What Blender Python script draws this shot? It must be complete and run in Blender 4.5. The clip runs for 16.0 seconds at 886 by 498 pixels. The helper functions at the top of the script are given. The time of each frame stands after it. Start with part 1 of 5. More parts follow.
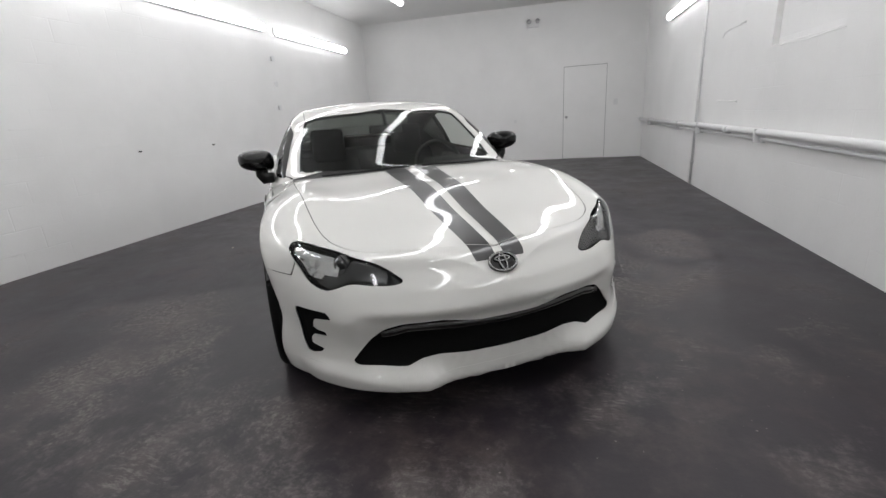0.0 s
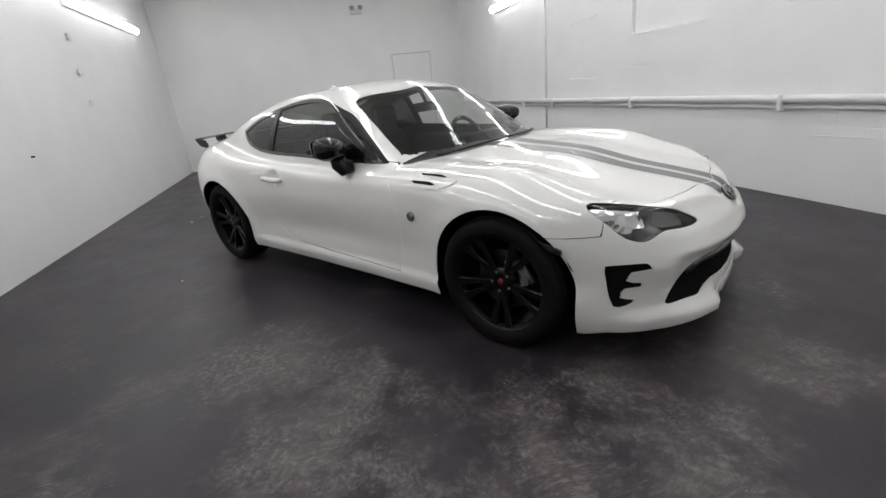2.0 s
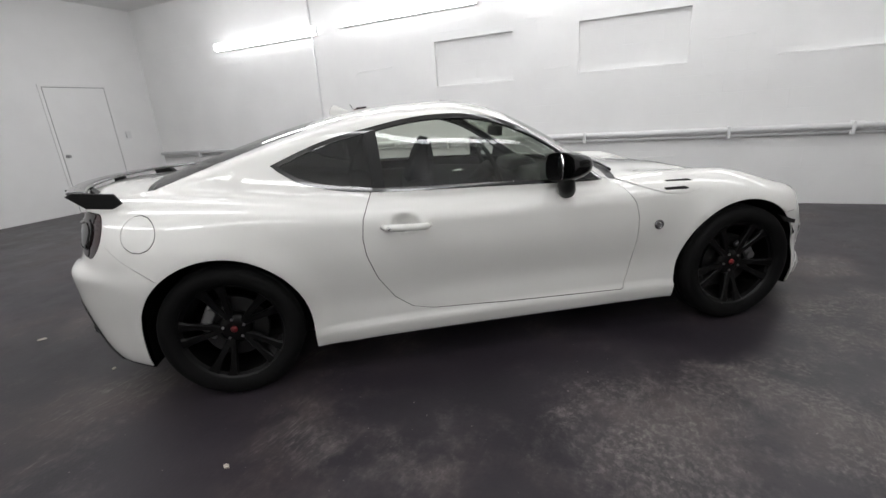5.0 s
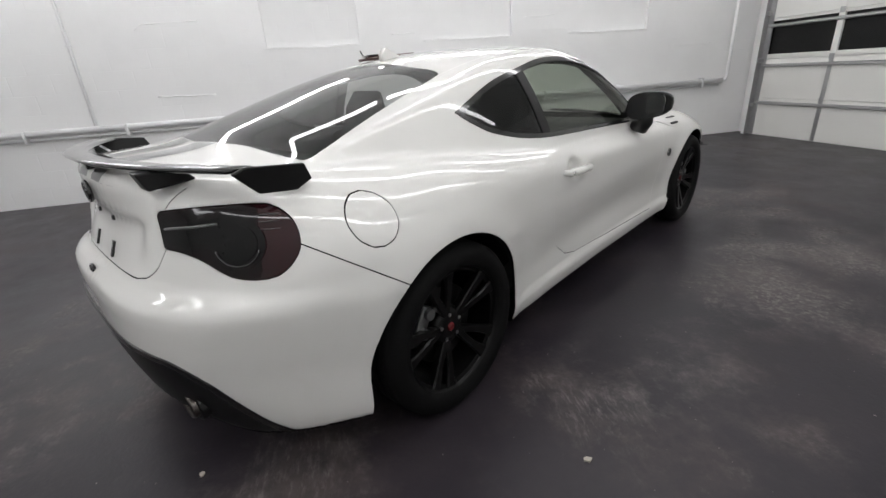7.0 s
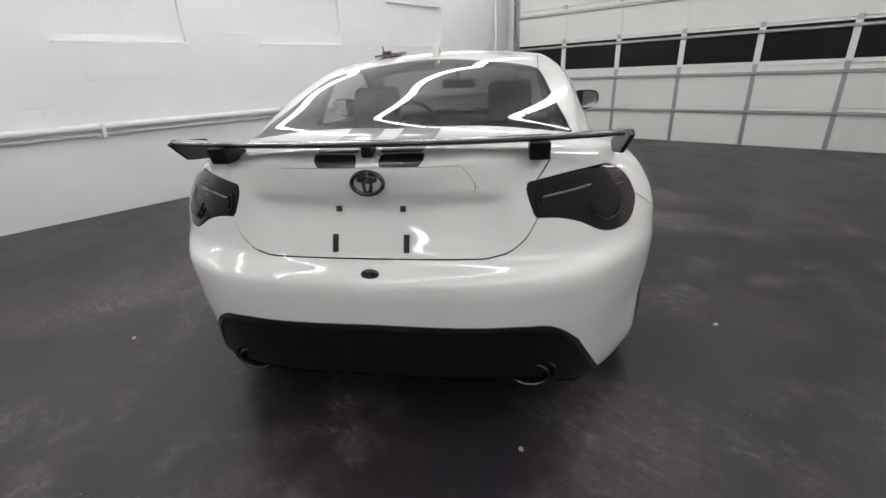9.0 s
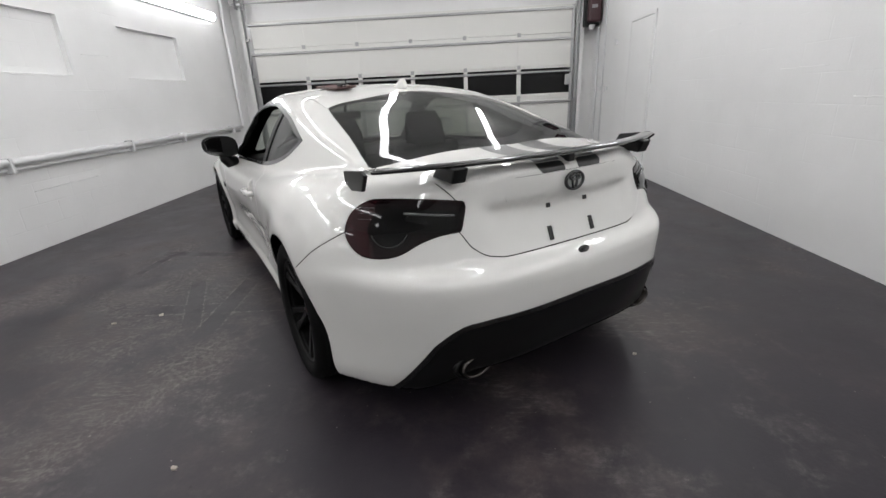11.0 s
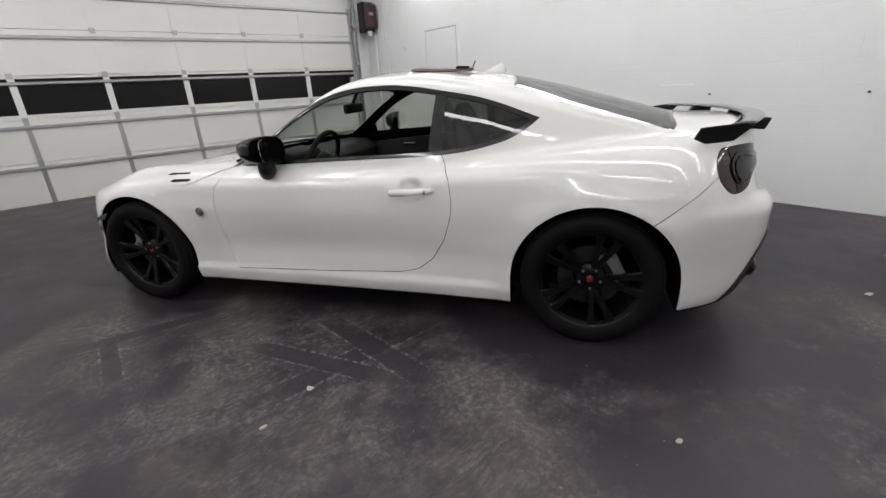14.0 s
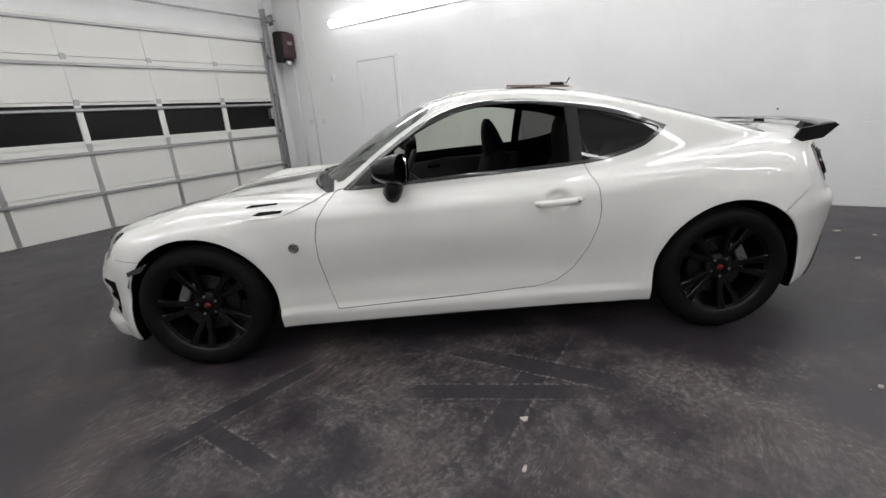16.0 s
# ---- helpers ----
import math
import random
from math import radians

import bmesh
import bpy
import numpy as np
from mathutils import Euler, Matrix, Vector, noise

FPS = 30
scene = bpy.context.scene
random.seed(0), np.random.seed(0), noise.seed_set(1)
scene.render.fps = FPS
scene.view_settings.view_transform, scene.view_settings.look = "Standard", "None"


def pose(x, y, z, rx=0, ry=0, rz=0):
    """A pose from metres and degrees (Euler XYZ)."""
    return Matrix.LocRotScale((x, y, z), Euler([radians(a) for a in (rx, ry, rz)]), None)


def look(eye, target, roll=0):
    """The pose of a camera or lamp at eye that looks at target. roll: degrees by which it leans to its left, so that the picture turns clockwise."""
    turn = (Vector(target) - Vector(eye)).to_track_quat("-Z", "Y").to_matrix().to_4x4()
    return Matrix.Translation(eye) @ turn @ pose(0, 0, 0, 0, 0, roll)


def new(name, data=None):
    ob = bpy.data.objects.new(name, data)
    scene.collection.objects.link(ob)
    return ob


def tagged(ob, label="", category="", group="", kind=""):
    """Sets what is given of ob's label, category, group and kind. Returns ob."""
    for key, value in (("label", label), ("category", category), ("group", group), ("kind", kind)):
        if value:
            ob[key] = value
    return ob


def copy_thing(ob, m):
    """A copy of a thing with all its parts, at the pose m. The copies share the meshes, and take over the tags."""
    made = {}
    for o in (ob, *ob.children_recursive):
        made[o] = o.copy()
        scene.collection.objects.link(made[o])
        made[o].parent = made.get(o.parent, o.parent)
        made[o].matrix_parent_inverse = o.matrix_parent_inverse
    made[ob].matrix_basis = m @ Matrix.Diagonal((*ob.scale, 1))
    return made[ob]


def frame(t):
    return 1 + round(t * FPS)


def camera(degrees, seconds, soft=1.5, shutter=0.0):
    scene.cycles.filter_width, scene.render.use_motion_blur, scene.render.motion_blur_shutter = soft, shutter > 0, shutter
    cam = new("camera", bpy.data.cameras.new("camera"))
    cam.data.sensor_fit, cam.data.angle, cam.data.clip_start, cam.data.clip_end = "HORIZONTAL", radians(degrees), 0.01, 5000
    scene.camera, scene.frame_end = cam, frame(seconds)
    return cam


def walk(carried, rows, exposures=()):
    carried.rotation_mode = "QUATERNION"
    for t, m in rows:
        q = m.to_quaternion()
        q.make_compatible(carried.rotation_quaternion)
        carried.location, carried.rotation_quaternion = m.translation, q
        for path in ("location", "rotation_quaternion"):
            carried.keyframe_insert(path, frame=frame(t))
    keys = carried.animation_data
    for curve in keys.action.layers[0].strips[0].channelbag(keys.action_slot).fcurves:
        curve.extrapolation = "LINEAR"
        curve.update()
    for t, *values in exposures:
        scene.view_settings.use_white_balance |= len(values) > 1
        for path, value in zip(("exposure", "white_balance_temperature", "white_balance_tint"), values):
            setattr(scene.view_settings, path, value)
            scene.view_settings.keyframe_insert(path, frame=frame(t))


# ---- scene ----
cam = camera(90.7, 16.0)
PATH = [
    (0, (1.307, -3.262, 1.127), (0.816, -1.412, 0.547), -3.7),
    (0.5, (0.841, -3.405, 1.139), (0.549, -1.511, 0.564), -4.0),
    (1, (0.333, -3.404, 1.121), (0.188, -1.512, 0.487), -5.9),
    (1.5, (-0.164, -3.344, 1.132), (0.002, -1.463, 0.472), -4.4),
    (2, (-0.688, -3.228, 1.173), (-0.199, -1.415, 0.485), -6.1),
    (2.5, (-1.125, -2.95, 1.168), (-0.31, -1.254, 0.489), -5.2),
    (3, (-1.606, -2.639, 1.182), (-0.506, -1.101, 0.533), -4.1),
    (5.5, (-2.729, -0.573, 1.193), (-0.916, -0.003, 0.569), -4.1),
    (6, (-2.768, -0.069, 1.185), (-0.909, 0.227, 0.509), -4.5),
    (6.5, (-2.715, 0.472, 1.161), (-0.854, 0.44, 0.429), -6.3),
    (7, (-2.706, 0.898, 1.15), (-0.891, 0.509, 0.405), -3.9),
    (7.5, (-2.626, 1.299, 1.163), (-0.902, 0.642, 0.39), -3.2),
    (8, (-2.469, 1.688, 1.166), (-0.852, 0.831, 0.359), -2.6),
    (8.5, (-2.317, 2.085, 1.168), (-0.872, 0.945, 0.385), -2.6),
    (9, (-2.063, 2.417, 1.145), (-0.802, 1.057, 0.398), -2.6),
    (11.5, (-0.319, 3.302, 1.194), (-0.499, 1.427, 0.521), -4.4),
    (12, (0.082, 3.201, 1.186), (-0.293, 1.358, 0.507), -5.7),
    (12.5, (0.519, 3.148, 1.191), (-0.083, 1.365, 0.514), -3.9),
    (13, (0.907, 2.972, 1.187), (0.126, 1.26, 0.51), -5.1),
    (13.5, (1.26, 2.74, 1.196), (0.342, 1.115, 0.478), -5.1),
    (14, (1.64, 2.5, 1.176), (0.45, 1.053, 0.475), -3.3),
    (14.5, (1.935, 2.19, 1.14), (0.571, 0.886, 0.479), -2.2),
    (15, (2.192, 1.92, 1.145), (0.684, 0.765, 0.521), -3.6),
    (15.5, (2.426, 1.675, 1.161), (0.9, 0.553, 0.52), -4.7),
    (16, (2.45, 1.466, 1.153), (0.845, 0.434, 0.555), -4.1),
]
walk(cam, [(t, look(eye, target, roll)) for t, eye, target, roll in PATH], [(0.0, -0.14), (2.0, -0.10), (3.0, 0.05), (6.0, 0.0), (9.0, -0.03), (12.0, 0.03), (16.0, 0.0)])

# ---- light ----
world = bpy.data.worlds.new("world")
scene.world = world
world.use_nodes = True
world.node_tree.nodes["Background"].inputs[0].default_value = (0.6, 0.65, 0.7, 1)
world.node_tree.nodes["Background"].inputs[1].default_value = 0.02
scene.view_settings.exposure = 0.0


# ---- materials ----
def mat(name, color, rough=0.5, metal=0.0, coat=0.0, spec=0.5):
    m = bpy.data.materials.new(name)
    m.use_nodes = True
    b = m.node_tree.nodes["Principled BSDF"]
    b.inputs["Base Color"].default_value = (*color, 1)
    b.inputs["Roughness"].default_value = rough
    b.inputs["Metallic"].default_value = metal
    b.inputs["Coat Weight"].default_value = coat
    b.inputs["Coat Roughness"].default_value = 0.03
    b.inputs["Specular IOR Level"].default_value = spec
    return m


def bsdf(m):
    return m.node_tree.nodes["Principled BSDF"]


def node(m, kind, **sockets):
    n = m.node_tree.nodes.new(kind)
    for k, v in sockets.items():
        n.inputs[k.replace("_", " ")].default_value = v
    return n


def link(m, a, b):
    m.node_tree.links.new(a, b)


def coords(m, scale=(1, 1, 1)):
    tc, mp = node(m, "ShaderNodeTexCoord"), node(m, "ShaderNodeMapping")
    mp.inputs["Scale"].default_value = scale
    link(m, tc.outputs["Object"], mp.inputs["Vector"])
    return mp.outputs["Vector"]


def noise_tex(m, vec, scale, detail=4.0, rough=0.5):
    n = node(m, "ShaderNodeTexNoise", Scale=scale, Detail=detail, Roughness=rough)
    link(m, vec, n.inputs["Vector"])
    return n.outputs["Fac"]


def ramp(m, fac, stops):
    n = node(m, "ShaderNodeValToRGB")
    els = n.color_ramp.elements
    while len(els) < len(stops):
        els.new(0.5)
    for e, (p, c) in zip(els, stops):
        e.position, e.color = p, (*c, 1) if len(c) == 3 else c
    link(m, fac, n.inputs["Fac"])
    return n.outputs["Color"]


def mixc(m, fac, a, b, mode="MIX"):
    n = node(m, "ShaderNodeMix")
    n.data_type, n.blend_type = "RGBA", mode
    for sock, v in ((n.inputs[0], fac), (n.inputs[6], a), (n.inputs[7], b)):
        if hasattr(v, "is_linked"):
            link(m, v, sock)
        else:
            sock.default_value = v if not isinstance(v, tuple) or len(v) == 4 else (*v, 1)
    return n.outputs[2]


def bump(m, height, strength, distance):
    n = node(m, "ShaderNodeBump", Strength=strength, Distance=distance)
    link(m, height, n.inputs["Height"])
    link(m, n.outputs["Normal"], bsdf(m).inputs["Normal"])


def grey(v):
    return (v, v, v)


def make_floor_mat():
    """Dark mauve-grey floor paint, rubbed through to speckled concrete in patches."""
    m = mat("painted_concrete", grey(0.05), 0.4, spec=0.28)
    v = coords(m)
    warp = mixc(m, 0.12, v, noise_node_color(m, v, 1.9))
    broad, mid = noise_tex(m, v, 0.6, 6, 0.62), noise_tex(m, warp, 3.0, 10, 0.72)
    col = ramp(m, broad, [(0.34, (0.0150, 0.0127, 0.0166)), (0.5, (0.0218, 0.0183, 0.0234)), (0.68, (0.035, 0.0297, 0.0350))])
    # one broad round patch of paler tone, broken up by noise
    dist = node(m, "ShaderNodeVectorMath")
    dist.operation = "DISTANCE"
    dist.inputs[1].default_value = (0.9, 1.9, 0)
    link(m, warp, dist.inputs[0])
    paler = ramp(m, dist.outputs["Value"], [(0.35, grey(0.8)), (0.98, grey(0))])
    col = mixc(m, mixc(m, 1.0, paler, ramp(m, noise_tex(m, warp, 1.2, 7, 0.65), [(0.32, grey(0.35)), (0.6, grey(1))]), "MULTIPLY"), col, (0.042, 0.036, 0.041))
    # where cars stand and turn the paint is worn
    total = None
    for x, y, r in ((1.25, 0.55, 1.05), (0.75, 1.55, 0.75), (1.75, -0.15, 0.7), (-0.75, -1.75, 0.85), (0.2, -2.2, 0.75), (1.0, -2.25, 0.4), (-1.15, -1.15, 0.6), (2.2, 0.6, 0.6), (1.0, 1.05, 0.9)):
        dist = node(m, "ShaderNodeVectorMath")
        dist.operation = "DISTANCE"
        dist.inputs[1].default_value = (x, y, 0)
        link(m, v, dist.inputs[0])
        fall = node(m, "ShaderNodeMapRange")
        fall.interpolation_type = "SMOOTHSTEP"
        for k, val in ((1, 0.0), (2, r), (3, 0.20), (4, 0.0)):
            fall.inputs[k].default_value = val
        link(m, dist.outputs["Value"], fall.inputs[0])
        if total is None:
            total = fall.outputs[0]
        else:
            mx = node(m, "ShaderNodeMath")
            mx.operation = "MAXIMUM"
            link(m, total, mx.inputs[0])
            link(m, fall.outputs[0], mx.inputs[1])
            total = mx.outputs[0]
    add = node(m, "ShaderNodeMath")
    link(m, noise_tex(m, v, 1.5, 8, 0.68), add.inputs[0])
    link(m, total, add.inputs[1])
    area = ramp(m, add.outputs[0], [(0.46, grey(0.12)), (0.62, grey(1))])
    rub = mixc(m, 1.0, area, ramp(m, mid, [(0.44, grey(0.0)), (0.62, grey(0.85))]), "MULTIPLY")
    col = mixc(m, rub, col, (0.056, 0.0470, 0.0515))
    brown = mixc(m, 1.0, area, ramp(m, noise_tex(m, warp, 1.5, 9, 0.7), [(0.48, grey(0)), (0.64, grey(0.7))]), "MULTIPLY")
    col = mixc(m, brown, col, (0.062, 0.046, 0.042))
    zone = ramp(m, add.outputs[0], [(0.52, grey(0)), (0.66, grey(1))])
    patch = mixc(m, 1.0, zone, ramp(m, noise_tex(m, warp, 2.7, 11, 0.74), [(0.40, grey(0)), (0.56, grey(1))]), "MULTIPLY")
    # bare concrete shows as small chips, in places drawn out by the tyres
    chips = ramp(m, noise_tex(m, warp, 46.0, 5, 0.72), [(0.46, grey(0)), (0.66, grey(1))])
    mp = node(m, "ShaderNodeMapping")
    mp.inputs["Scale"].default_value = (16, 62, 1)
    mp.inputs["Rotation"].default_value = (0, 0, 0.95)
    link(m, warp, mp.inputs["Vector"])
    tread = ramp(m, noise_tex(m, mp.outputs["Vector"], 1.0, 4, 0.7), [(0.49, grey(0)), (0.64, grey(1))])
    pick = ramp(m, noise_tex(m, v, 1.4, 4), [(0.52, grey(0)), (0.60, grey(1))])
    worn = mixc(m, 1.0, patch, mixc(m, pick, chips, tread), "MULTIPLY")
    haze = mixc(m, 1.0, patch, ramp(m, noise_tex(m, warp, 6.5, 9, 0.72), [(0.36, grey(0.25)), (0.64, grey(0.9))]), "MULTIPLY")
    col = mixc(m, haze, col, (0.104, 0.091, 0.089))
    col = mixc(m, worn, col, (0.165, 0.150, 0.142))
    # straight tyre tracks wiped clean across the scuffs, with a pale crest at the edge
    for x0, y0, x1, y1, w in ((1.82, -0.23, 1.21, -0.137, 0.05), (1.33, 0.863, 0.42, 0.849, 0.06), (1.74, -0.15, 1.753, 0.213, 0.04), (1.147, 0.47, 0.872, 1.038, 0.05), (0.79, 0.307, 0.74, 1.059, 0.06)):
        n = math.hypot(x1 - x0, y1 - y0)
        dot = node(m, "ShaderNodeVectorMath")
        dot.operation = "DOT_PRODUCT"
        nx, ny = (y1 - y0) / n, -(x1 - x0) / n
        dot.inputs[1].default_value = (nx, ny, 0)
        link(m, v, dot.inputs[0])
        off = node(m, "ShaderNodeMath")
        off.operation = "SUBTRACT"
        off.inputs[1].default_value = nx * x0 + ny * y0
        link(m, dot.outputs["Value"], off.inputs[0])
        ab = node(m, "ShaderNodeMath")
        ab.operation = "ABSOLUTE"
        link(m, off.outputs[0], ab.inputs[0])
        along = node(m, "ShaderNodeVectorMath")
        along.operation = "DISTANCE"
        along.inputs[1].default_value = ((x0 + x1) / 2, (y0 + y1) / 2, 0)
        link(m, v, along.inputs[0])
        reach = ramp(m, along.outputs["Value"], [(min(0.45 * n, 0.9), grey(1)), (min(0.75 * n, 0.99), grey(0))])
        gate = mixc(m, 1.0, reach, ramp(m, noise_tex(m, v, 2.1, 5, 0.6), [(0.38, grey(0)), (0.50, grey(1))]), "MULTIPLY")
        crest = mixc(m, 1.0, gate, ramp(m, ab.outputs[0], [(w * 0.92, grey(0)), (w, grey(0.8)), (w * 1.25, grey(0))]), "MULTIPLY")
        crest = mixc(m, 1.0, crest, chips, "MULTIPLY")
        col = mixc(m, mixc(m, 1.0, gate, ramp(m, ab.outputs[0], [(w * 0.85, grey(0.85)), (w, grey(0))]), "MULTIPLY"), col, (0.027, 0.024, 0.028))
        col = mixc(m, crest, col, (0.24, 0.22, 0.205))
    specks = ramp(m, noise_tex(m, v, 30.0, 3, 0.6), [(0.70, grey(0)), (0.76, grey(0.7))])
    col = mixc(m, specks, col, (0.015, 0.0135, 0.014))
    dust = ramp(m, noise_tex(m, v, 52.0, 1, 0.5), [(0.775, grey(0)), (0.80, grey(0.8))])
    col = mixc(m, dust, col, (0.20, 0.18, 0.17))
    link(m, col, bsdf(m).inputs["Base Color"])
    rough = mixc(m, patch, ramp(m, mid, [(0.3, grey(0.30)), (0.7, grey(0.46))]), grey(0.58))
    link(m, rough, bsdf(m).inputs["Roughness"])
    bump(m, mixc(m, 0.65, worn, noise_tex(m, v, 60.0, 4, 0.6)), 0.3, 0.003)
    return m


def noise_node_color(m, vec, scale):
    n = node(m, "ShaderNodeTexNoise", Scale=scale, Detail=3.0)
    link(m, vec, n.inputs["Vector"])
    return n.outputs["Color"]


def make_wall_mat(name, tone):
    m = mat(name, tone, 0.45)
    v = coords(m)
    a, b = noise_tex(m, v, 1.3, 5, 0.6), noise_tex(m, v, 45.0, 4, 0.6)
    dark = tuple(0.95 * t for t in tone)
    link(m, ramp(m, a, [(0.3, dark), (0.6, tone)]), bsdf(m).inputs["Base Color"])
    bump(m, b, 0.25, 0.003)
    return m


FLOOR = make_floor_mat()
WALL = make_wall_mat("white_wall_paint", (0.82, 0.818, 0.81))


def make_block_mat():
    """Painted blocks: courses 0.2 m high show as faint filled joints."""
    m = make_wall_mat("painted_block", (0.82, 0.818, 0.81))
    tc, sp, cb = node(m, "ShaderNodeTexCoord"), node(m, "ShaderNodeSeparateXYZ"), node(m, "ShaderNodeCombineXYZ")
    link(m, tc.outputs["Object"], sp.inputs[0])
    link(m, sp.outputs["Y"], cb.inputs["X"])
    link(m, sp.outputs["Z"], cb.inputs["Y"])
    br = node(m, "ShaderNodeTexBrick", Scale=1.0)
    br.inputs["Mortar Size"].default_value = 0.006
    br.inputs["Mortar Smooth"].default_value = 0.6
    br.inputs["Brick Width"].default_value = 0.4
    br.inputs["Row Height"].default_value = 0.2
    link(m, cb.outputs[0], br.inputs["Vector"])
    fade = ramp(m, noise_tex(m, cb.outputs[0], 1.3, 6, 0.68), [(0.46, grey(0)), (0.64, grey(1))])
    joint = mixc(m, 1.0, br.outputs["Fac"], fade, "MULTIPLY")
    n = node(m, "ShaderNodeBump", Strength=0.4, Distance=0.006)
    n.invert = True
    link(m, joint, n.inputs["Height"])
    old = bsdf(m).inputs["Normal"].links[0].from_node
    link(m, n.outputs["Normal"], old.inputs["Normal"])
    return m


BLOCK = make_block_mat()
CEIL = make_wall_mat("white_ceiling_paint", (0.78, 0.78, 0.77))
PAINT = mat("pearl_white_paint", (0.705, 0.70, 0.672), 0.03, spec=0.8)
BLACK = mat("satin_black_plastic", grey(0.006), 0.38, spec=0.25)
GLOSS = mat("gloss_black", grey(0.008), 0.12, 0, 0.6)
SHELL = mat("black_mirror_shell", grey(0.004), 0.14, spec=0.3)
LINER = mat("dark_liner", grey(0.008), 0.9, spec=0.05)
RUBBER = mat("tyre_rubber", grey(0.006), 0.65, spec=0.09)
RIM = mat("black_rim_paint", grey(0.003), 0.28, 0.0, spec=0.22)
STEEL = mat("bare_steel", grey(0.45), 0.35, 1.0)
CHROME = mat("chrome", grey(0.8), 0.08, 1.0)
DARK_CHROME = mat("dark_chrome", grey(0.22), 0.12, 1.0)
GALV = mat("galvanised_steel", grey(0.42), 0.42, 0.85)
DOORW = mat("cream_door_skin", (0.74, 0.735, 0.70), 0.5)
FABRIC = mat("black_fabric", grey(0.010), 0.9, spec=0.15)
CABIN = mat("black_cabin_plastic", grey(0.010), 0.6, spec=0.25)
RED = mat("red_cap", (0.13, 0.008, 0.010), 0.4)
DARKGLASS = mat("black_window", grey(0.005), 0.22, spec=0.25)


def make_glass(name, tint, rough=0.0):
    m = bpy.data.materials.new(name)
    m.use_nodes = True
    nt = m.node_tree
    nt.nodes.remove(nt.nodes["Principled BSDF"])
    out = nt.nodes["Material Output"]
    tr = nt.nodes.new("ShaderNodeBsdfTransparent")
    tr.inputs[0].default_value = (*tint, 1)
    gl = nt.nodes.new("ShaderNodeBsdfGlossy")
    gl.inputs["Roughness"].default_value = rough
    lw = nt.nodes.new("ShaderNodeLayerWeight")
    lw.inputs["Blend"].default_value = 0.5
    pw = nt.nodes.new("ShaderNodeMath")
    pw.operation = "POWER"
    pw.inputs[1].default_value = 5.0
    fr = nt.nodes.new("ShaderNodeMath")
    fr.operation = "MULTIPLY_ADD"
    fr.inputs[1].default_value, fr.inputs[2].default_value = 0.92, 0.06
    nt.links.new(lw.outputs["Facing"], pw.inputs[0])
    nt.links.new(pw.outputs[0], fr.inputs[0])
    mx = nt.nodes.new("ShaderNodeMixShader")
    for a, b in ((fr.outputs[0], mx.inputs[0]), (tr.outputs[0], mx.inputs[1]), (gl.outputs[0], mx.inputs[2]), (mx.outputs[0], out.inputs["Surface"])):
        nt.links.new(a, b)
    return m


GLASS = make_glass("clear_car_glass", (0.62, 0.66, 0.62))
TINT = make_glass("tinted_car_glass", (0.38, 0.40, 0.38))
DARK_TINT = make_glass("dark_tinted_car_glass", (0.13, 0.135, 0.13))
DOOR_TINT = make_glass("green_tinted_car_glass", (0.58, 0.62, 0.55))
LENS = make_glass("clear_lens", (0.85, 0.86, 0.86))
TUBE = bpy.data.materials.new("lit_tube")
TUBE.use_nodes = True
bsdf(TUBE).inputs["Emission Color"].default_value = (1.0, 1.0, 1.02, 1)
bsdf(TUBE).inputs["Emission Strength"].default_value = 12.6

# ---- mesh helpers ----
def obj(name, bm, material, parent=None, label="", smooth=False):
    me = bpy.data.meshes.new(name)
    bm.to_mesh(me)
    bm.free()
    for f in me.polygons:
        f.use_smooth = smooth
    for m in material if isinstance(material, (list, tuple)) else [material]:
        me.materials.append(m)
    ob = new(name, me)
    if parent:
        ob.parent = parent
    return tagged(ob, label)


def part(name, bm, material, parent, label="", smooth=False):
    return obj(name, bm, material, parent, label, smooth)


def thing(name, label, category, m=None, group="", kind=""):
    ob = new(name)
    if m is not None:
        ob.matrix_world = m
    return tagged(ob, label, category, group, kind)


def box(bm, lo, hi, bevel=0.0, m=None):
    c = [(a + b) / 2 for a, b in zip(lo, hi)]
    s = [abs(b - a) for a, b in zip(lo, hi)]
    mm = Matrix.Translation(c) @ Matrix.Diagonal((*s, 1))
    r = bmesh.ops.create_cube(bm, size=1, matrix=(m @ mm) if m is not None else mm)
    if bevel:
        es = list({e for v in r["verts"] for e in v.link_edges})
        bmesh.ops.bevel(bm, geom=es, offset=bevel, segments=2, affect="EDGES", profile=0.5)
    return bm


def boxm(lo, hi, bevel=0.0):
    return box(bmesh.new(), lo, hi, bevel)


def tube(bm, pts, r, seg=10, closed=False, caps=True):
    """A round bar along the points; r is one radius or one for each point."""
    pts = [Vector(p) for p in pts]
    n = len(pts)
    rings, side = [], None
    for i, p in enumerate(pts):
        a = pts[(i - 1) % n] if (closed or i > 0) else p
        b = pts[(i + 1) % n] if (closed or i < n - 1) else p
        d = (b - a).normalized()
        if side is None:
            side = d.orthogonal().normalized()
        side = (side - d * side.dot(d)).normalized()
        up = d.cross(side)
        rr = r[i] if isinstance(r, (list, tuple)) else r
        rings.append([bm.verts.new(p + rr * (math.cos(t) * side + math.sin(t) * up)) for t in [2 * math.pi * k / seg for k in range(seg)]])
    for i in range(n if closed else n - 1):
        a, b = rings[i], rings[(i + 1) % n]
        for k in range(seg):
            bm.faces.new((a[k], a[(k + 1) % seg], b[(k + 1) % seg], b[k]))
    if caps and not closed:
        bm.faces.new(rings[0][::-1])
        bm.faces.new(rings[-1])
    return bm


